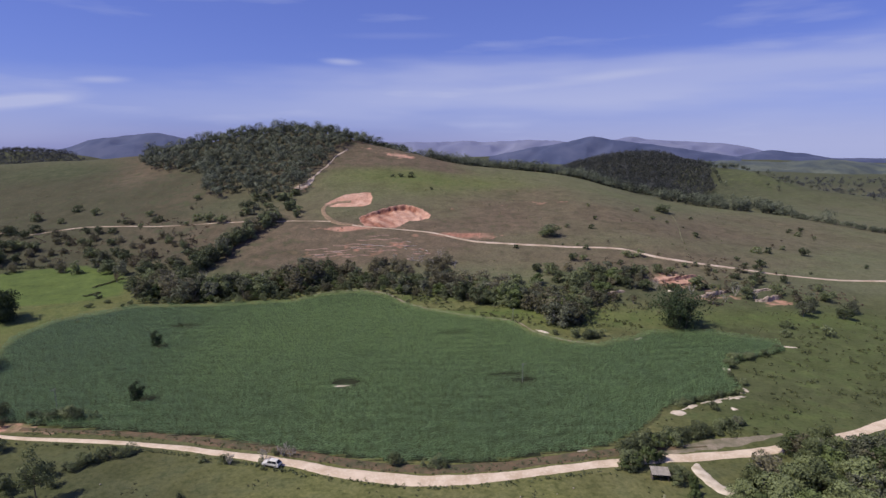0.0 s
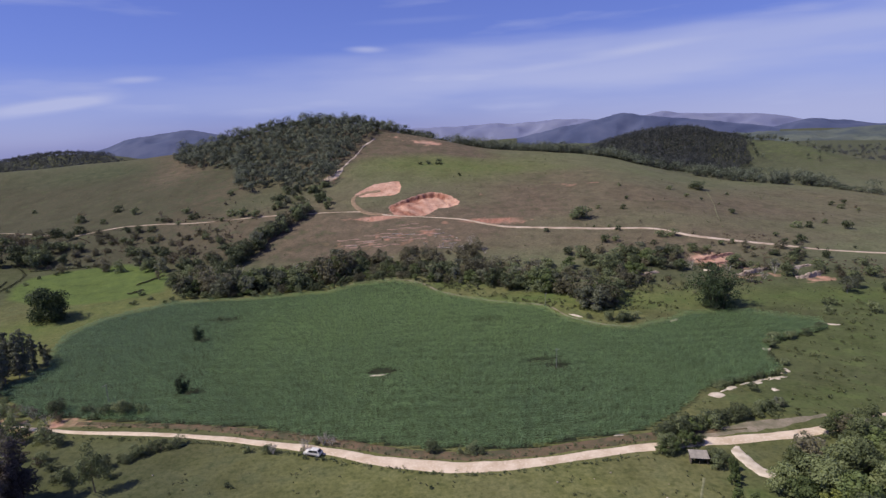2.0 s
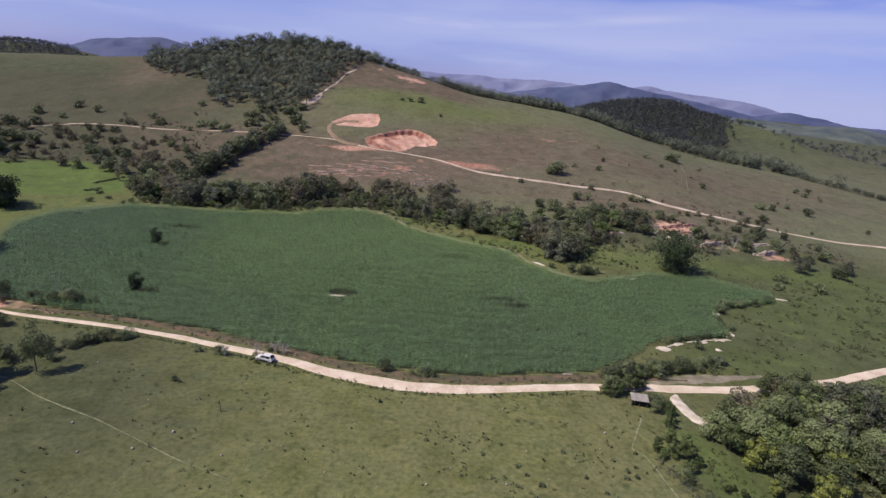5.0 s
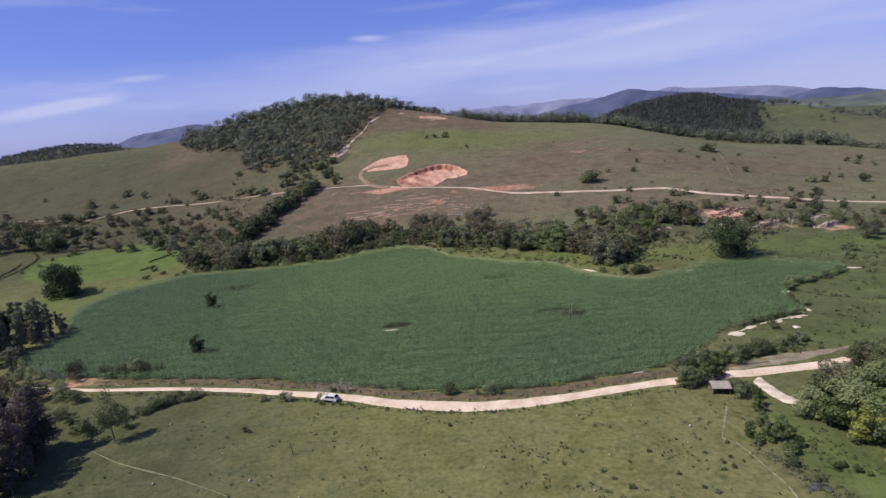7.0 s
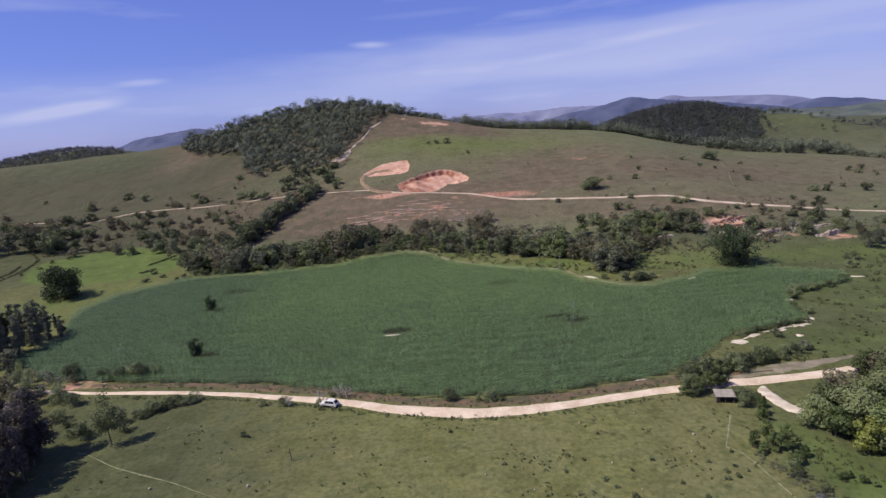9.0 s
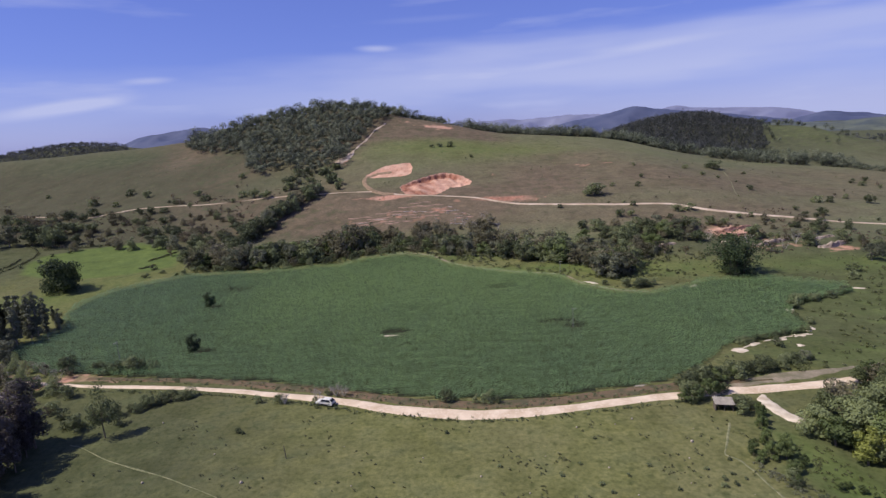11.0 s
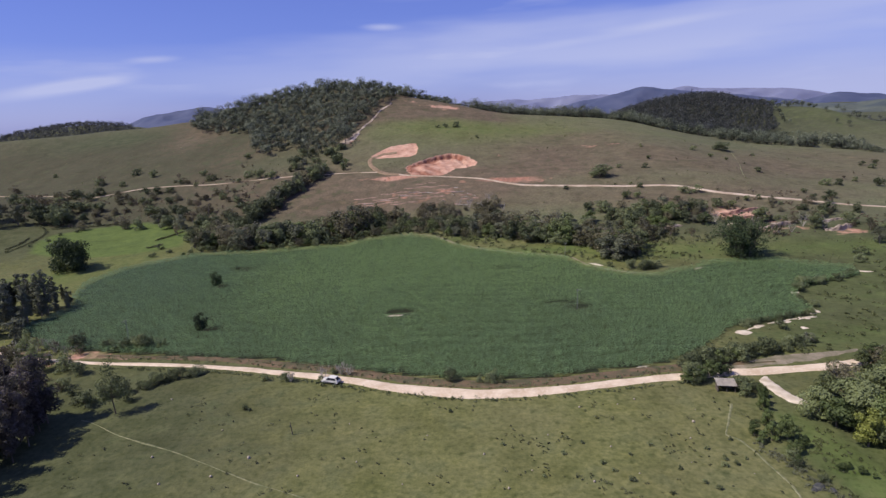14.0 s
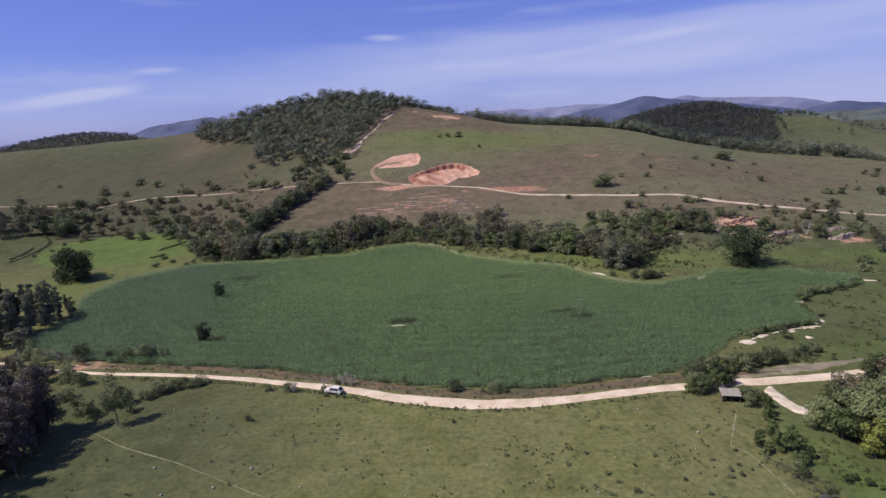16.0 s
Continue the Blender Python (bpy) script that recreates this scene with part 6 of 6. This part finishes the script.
planted(shrub, [(-36.4, 131.6, 1.3), (-33.2, 130.9, 1.0), (-31.4, 130.6, 0.8), (-37.4, 134.4, 1.8), (-35.0, 138.6, 2.0), (-38.2, 133.2, 1.2)], rng)
on_ground(dry_shrub(3, 3.0), -32.6, 137.8)
on_ground(dry_shrub(4, 2.8), -37.0, 135.8)
on_ground(dry_shrub(7, 2.4), -30.4, 137.4)
on_ground(dry_shrub(5, 2.4), -45.5, 134.6)
snag = on_ground(dry_shrub(6, 5.0), 8, 338)
for px, py, s in ((14, 333, 0.9), (2, 342, 0.8), (20, 345, 1.1), (-8, 346, 0.7), (28, 330, 0.8), (64, 262, 0.6), (-131, 157, 0.7), (-127, 160, 0.8), (-134, 155, 0.9), (-124, 153, 0.6), (-120, 156, 0.7), (-137, 162, 0.8), (-141, 160, 0.7), (-128, 149, 0.8), (-133, 164, 0.6), (-122, 147, 0.6), (-117, 151, 0.5), (-120, 330, 1.0), (-150, 322, 0.9), (150, 280, 0.9), (172, 276, 1.1), (162, 268, 0.8), (-112, 318, 1.0), (-104, 322, 0.8), (-84, 322, 1.1), (-78, 318, 0.9), (-66, 326, 1.0), (-60, 322, 0.8), (-136, 330, 1.1), (-142, 334, 0.9), (-28, 324, 0.9), (-18, 318, 1.1), (34, 300, 0.9), (48, 290, 1.0), (134, 288, 0.9), (180, 272, 1.0)):
    copy_thing(snag, Matrix.Translation((px, py, level(px, py))) @ Matrix.Rotation(px, 4, "Z") @ Matrix.Scale(s, 4))


def earth_bank(name, line, tall, mat, seed):
    """A raw eroded bank: a steep ragged face along the line, its top run back into the slope behind."""
    r = np.random.RandomState(seed)
    p = spline(line, 10)
    d = np.gradient(p, axis=0)
    back = np.stack([-d[:, 1], d[:, 0]], 1) / np.hypot(d[:, 0], d[:, 1])[:, None]
    back *= np.sign(back[:, 1:2])
    n = len(p)
    lift = 0.7 * tall * np.sin(np.linspace(0.25, math.pi - 0.25, n)) * (0.75 + 0.35 * np.convolve(r.randn(n + 4), np.ones(5) / 5, "valid"))
    rows = []
    for s, h in ((-0.5, -0.3), (0.0, 0.05), (0.25, 0.5), (0.5, 0.95), (0.9, 1.0), (1.8, 0.75), (3.4, -0.2)):
        q = p + back * s + back * (0.35 * r.randn(n) * (0 <= s < 1))[:, None]
        rows.append(np.column_stack([q, height(q[:, 0], q[:, 1]) + h * np.maximum(lift, 0.2)]))
    me = mesh_from(name, np.stack(rows, 1).reshape(-1, 3), grid_faces(7, n), mat, False)
    return tagged(new(name, me), "raw eroded earth bank above the creek", "earth bank", group="eroded banks", kind="structure")


BANK_RED = plain("bank_red", (0.52, 0.31, 0.225), (0.30, 0.165, 0.115), 0.5, 0.95, 0.6, 0.15, (0.18, 0.12, 0.08))
BANK_PALE = plain("bank_pale", (0.46, 0.37, 0.30), (0.24, 0.18, 0.135), 0.5, 0.95, 0.6, 0.15, (0.13, 0.12, 0.08))
for k, (line, tall, mat) in enumerate((([(142, 297), (150, 299), (158, 302), (166, 305)], 3.4, BANK_RED), ([(144, 290), (152, 292), (160, 294)], 2.2, BANK_RED), ([(150, 274), (158, 275), (166, 279), (173, 282)], 4.4, BANK_PALE), ([(178, 268), (184, 267), (190, 270), (196, 274)], 4.8, BANK_PALE),
                                      ([(104, 281), (110, 282), (116, 284)], 2.0, BANK_PALE), ([(182, 279), (190, 282), (197, 284)], 2.0, BANK_PALE))):
    earth_bank("earth_bank", line, tall, mat, k)


def termite_mound(seed):
    r = np.random.RandomState(seed)
    bm = bmesh.new()
    bmesh.ops.create_icosphere(bm, subdivisions=3, radius=0.42)
    for v in bm.verts:
        k = 1 + 0.28 * noise.noise(v.co * 3.1 + Vector((seed, 0, 0)))
        v.co = Vector((v.co.x * k, v.co.y * k, max(-0.12, v.co.z * k * 1.15 + 0.2)))
    for f in bm.faces:
        f.smooth = True
    return tagged(solid("termite_mound", bm, CLAY), "pale clay termite mound in the pasture", "termite mound", "termite mounds")


mounds = [termite_mound(k) for k in range(4)]
spots = [(-74, 127), (-45, 101), (-50.5, 95), (-33, 94.5), (-22, 98.5), (-60, 93), (-8, 107.5), (27, 116.8), (36, 117.5), (40.5, 119.5), (18, 106), (47, 103), (-26, 113), (13, 94), (24, 90), (33, 92),
         (44, 95), (50, 109), (4, 100), (-12, 91), (54, 91), (-66, 102), (30, 101), (52.5, 114), (-55, 112), (8, 89)]
for n, (px, py) in enumerate(spots):
    m = Matrix.Translation((px, py, level(px, py))) @ Matrix.Rotation(n * 1.7, 4, "Z") @ Matrix.Scale(0.45 + 0.5 * ((n * 37) % 10) / 10, 4)
    if n < 4:
        mounds[n].matrix_basis = m
    else:
        copy_thing(mounds[n % 4], m)


# ---------------------------------------------------------------- weeds and tussocks
def weeds(name, label, places, leaf, leaves, size, low=0.45):
    r = np.random.RandomState(len(places))
    v, f, n = [], [], 0
    for (x, y, s), z in zip(places, height(places[:, 0], places[:, 1])):
        k = 3
        c = r.normal(0, 1, (k, 3)) * (s * 0.35, s * 0.35, s * 0.12) + (x, y, z + s * low)
        a, b = leaf_cloud(r, c, np.full(k, s * 0.36), leaves, size)
        v.append(a), f.append(b + n)
        n += len(a)
    tagged(new(name, mesh_from(name, np.vstack(v), np.vstack(f), leaf)), label, "weeds", kind="stuff")


def clear_of(p, line, gap):
    q = spline(line, 8)
    return np.min(np.hypot(p[:, None, 0] - q[None, :, 0], p[:, None, 1] - q[None, :, 1]), 1) > gap


near = np.array([(rng.uniform(-84, 66), rng.uniform(72, 127), abs(rng.normal(0.26, 0.28)) + 0.13) for _ in range(2900)])
near = near[(swell(near[:, 0], near[:, 1], 5, 4) + 0.5 * swell(near[:, 0], near[:, 1], 2.3, 1) > 0.2) & (rng.rand(len(near)) < 0.25 + 0.75 * np.exp(-(((near[:, 0] - 28) / 30) ** 2 + ((near[:, 1] - 98) / 16) ** 2))) & clear_of(near, MAIN_ROAD, 4)]
weeds("pasture_weeds", "scattered low dark weeds in grazed pasture", near, WEED, 60, 0.09)
edge = np.array([(x + rng.normal(0, 1), np.interp(x, [q[0] for q in MAIN_ROAD], [q[1] for q in MAIN_ROAD]) + rng.choice((-3.1, -3.4, 3.0, 4.4)) + rng.normal(0, 0.4), rng.uniform(0.3, 1.0)) for x in np.arange(-108, 66, 0.35)])
weeds("verge_weeds", "low weeds along both edges of the dirt road", edge[clear_of(edge, MAIN_ROAD, 2.5)], LEAF, 44, 0.11)
rough = np.array([(rng.uniform(66, 230), rng.uniform(140, 262), abs(rng.normal(0, 0.35)) + 0.22) for _ in range(650)])
rough = rough[~inside(rough[:, 0], rough[:, 1], FIELD) & clear_of(rough, MAIN_ROAD, 5)]
weeds("rough_grass", "tall rough weeds on the ground beyond the crop", rough, ROUGH, 26, 0.2)
tall_grass = scattered(rng, 420, [(70, 141), (98, 146), (118, 160), (122, 186), (158, 206), (150, 232), (215, 240), (235, 200), (190, 165), (120, 142)], 0.7, 2.4)
tall_grass = tall_grass[(swell(tall_grass[:, 0], tall_grass[:, 1], 6, 3) > 0.05) & ~inside(tall_grass[:, 0], tall_grass[:, 1], FIELD) & clear_of(tall_grass, MAIN_ROAD, 6)]
weeds("tall_grass", "soft clumps of tall olive grass and herbs", tall_grass, LUSH, 60, 0.22, 0.28)
strip_grass = np.array([(x + rng.normal(0, 3), y + rng.normal(0, 3), rng.uniform(0.8, 2.2)) for x, y in spline([(2, 284), (12, 282), (28, 266), (46, 256), (60, 246), (76, 238), (92, 246), (104, 240)], 22)])
weeds("creek_grass", "bright rank grass between crop and creek trees", strip_grass[~inside(strip_grass[:, 0], strip_grass[:, 1], FIELD)], LUSH, 70, 0.2, 0.25)
slope = np.array([(rng.uniform(-400, 320), rng.uniform(300, 560), abs(rng.normal(0.2, 0.5)) + 0.3) for _ in range(500)])
slope = slope[(slope[:, 1] > np.interp(slope[:, 0], STATION, FOOT) + 8) & clear_of(slope, HILL_ROAD, 5) & (bowl(slope[:, 0], slope[:, 1]) < -2) & (bench(slope[:, 0], slope[:, 1]) < -2) & (swell(slope[:, 0], slope[:, 1], 30, 7) > -0.1)]
weeds("hillside_scrub", "scattered low scrub over the hillside", slope, ROUGH, 16, 0.3)
thicket = np.array([(x + rng.normal(0, 4), np.interp(x, STATION, FOOT) + rng.normal(4, 8), rng.uniform(1.2, 3.2)) for x in np.repeat(np.arange(-150, 120, 1.0), 2)])
thicket = thicket[~inside(thicket[:, 0], thicket[:, 1], FIELD)]
weeds("creek_thicket", "tangled undergrowth beneath the creek trees", thicket, WEED, 60, 0.28)
ditch = np.vstack([np.column_stack([spline(line, 14), rng.uniform(0.5, 1.5, len(spline(line, 14)))]) for line in
                   ([(-257, 305), (-258, 321), (-260, 333), (-266, 351), (-278, 364), (-290, 373)], [(-268, 360), (-255, 363), (-241, 366), (-226, 369)], [(-173, 302), (-169, 309)], [(-178, 320), (-174, 329), (-170, 338)], [(-262, 312), (-264, 326), (-268, 338)])])
weeds("ditch_weeds", "dark weeds along the ditch round a small meadow", ditch, WEED, 70, 0.22)


reeds = np.array([(x + rng.normal(0, 0.9), y + rng.normal(0, 0.9), rng.uniform(0.4, 1.1)) for x, y in spline([(59.8, 100.5), (61.2, 95), (62.8, 90.5), (64.6, 85), (67, 79), (69.5, 73), (72, 67)], 26)])
weeds("dead_reeds", "greyish dead reeds along a damp hollow", reeds, LEAF_REED, 60, 0.10, 0.3)
herbs = scattered(rng, 420, [(64, 110), (72, 112), (77, 104), (79, 96), (86, 88), (88, 76), (82, 68), (70, 70), (66, 84), (63, 96)], 0.25, 0.9)
weeds("hollow_herbs", "rank green herbs in the damp hollow", herbs[swell(herbs[:, 0], herbs[:, 1], 3, 2) > -0.1], LUSH, 50, 0.10, 0.3)


def fallen_log(seed, ln):
    """A bleached felled trunk with two broken side limbs, lying on the slope."""
    r = np.random.RandomState(seed)
    wood = [tube((-ln / 2, 0, 0.18), (0, r.normal(0, 0.2), 0.24), 0.24, 0.19, 7), tube((0, 0, 0.24), (ln / 2, r.normal(0, 0.3), 0.2), 0.19, 0.08, 7),
            tube((ln * 0.1, 0, 0.22), (ln * 0.3, 1.3, 0.7), 0.09, 0.04, 5), tube((ln * 0.22, 0, 0.22), (ln * 0.38, -1.1, 0.3), 0.08, 0.03, 5)]
    root = tagged(new("fallen_log"), "bleached felled trunk lying on the slope", "log", "fallen logs")
    part("trunk", mesh_from("trunk", *joined(wood), TWIG, True), root)
    return root


log = on_ground(fallen_log(2, 9), 2, 366, 20)
for n, (px, py, turn) in enumerate(((8, 362, 70), (6, 356, 5), (12, 358, 100), (15, 345, 60), (16, 340, 75), (3, 343, 160), (10, 350, 30), (-2, 362, 110), (-34, 366, 4), (-46, 362, 172), (-27, 371, 8), (-20, 368, 175), (0, 374, 130), (11, 336, 80), (-56, 359, 10))):
    copy_thing(log, Matrix.Translation((px, py, level(px, py) + 0.1)) @ Matrix.Rotation(radians(turn), 4, "Z") @ Matrix.Scale(0.6 + 0.08 * (n % 6), 4))


# ---------------------------------------------------------------- the wet hollow below the roadside wood
planted(shrub, [(50.6, 95.5, 1.1), (52.1, 93.9, 0.9), (54.6, 95.4, 0.8), (49.6, 93.5, 1.0), (48.7, 99.1, 0.8), (41.1, 93.1, 0.9), (45.6, 87.0, 1.1), (54.6, 101.9, 1.0), (43.8, 88.8, 0.9), (62.8, 92.5, 2.2), (63.6, 95.4, 2.6), (53, 97.2, 0.7),
                (-53, 121, 1.5), (-51.6, 120.4, 1.0), (64.8, 88.2, 1.6), (-3, 117, 0.9), (20, 99, 0.9), (27, 95.5, 1.0), (33, 98, 0.8), (8, 103, 0.8), (38, 101, 0.9), (24.5, 102.5, 0.8), (31, 90, 1.0), (37, 86, 0.9), (15, 92, 0.8), (28.5, 93, 0.9)], rng, (1.1, 1.7))


def boulder(seed, size):
    bm = bmesh.new()
    bmesh.ops.create_icosphere(bm, subdivisions=3, radius=size)
    for v in bm.verts:
        k = 1 + 0.35 * noise.noise(v.co / size * 1.4 + Vector((seed, 3, 1))) + 0.12 * noise.noise(v.co / size * 4)
        v.co = Vector((v.co.x * k * 1.3, v.co.y * k, max(-0.2 * size, v.co.z * k * 0.7)))
    for f in bm.faces:
        f.smooth = True
    return tagged(solid("boulder", bm, WET_ROCK), "dark damp boulder beside the reedy hollow", "boulder", "boulders")


on_ground(boulder(1, 0.9), 63.2, 86.6, 20)
on_ground(boulder(2, 0.6), 64.9, 85.6, 70)
on_ground(boulder(3, 0.5), 61.9, 86.0, 40)
brown = np.array([(rng.uniform(-330, -130), rng.uniform(365, 450), abs(rng.normal(0, 0.9)) + 0.5) for _ in range(900)] + [(rng.uniform(85, 235), rng.uniform(262, 335), abs(rng.normal(0, 0.8)) + 0.5) for _ in range(620)])
brown = brown[clear_of(brown, HILL_ROAD, 4) & ~inside(brown[:, 0], brown[:, 1], LIME) & (swell(brown[:, 0], brown[:, 1], 11, 5) > 0.0)]
weeds("brown_scrub", "brownish half-dry scrub on the slope above the creek", brown, SCRUB, 26, 0.30, 0.3)
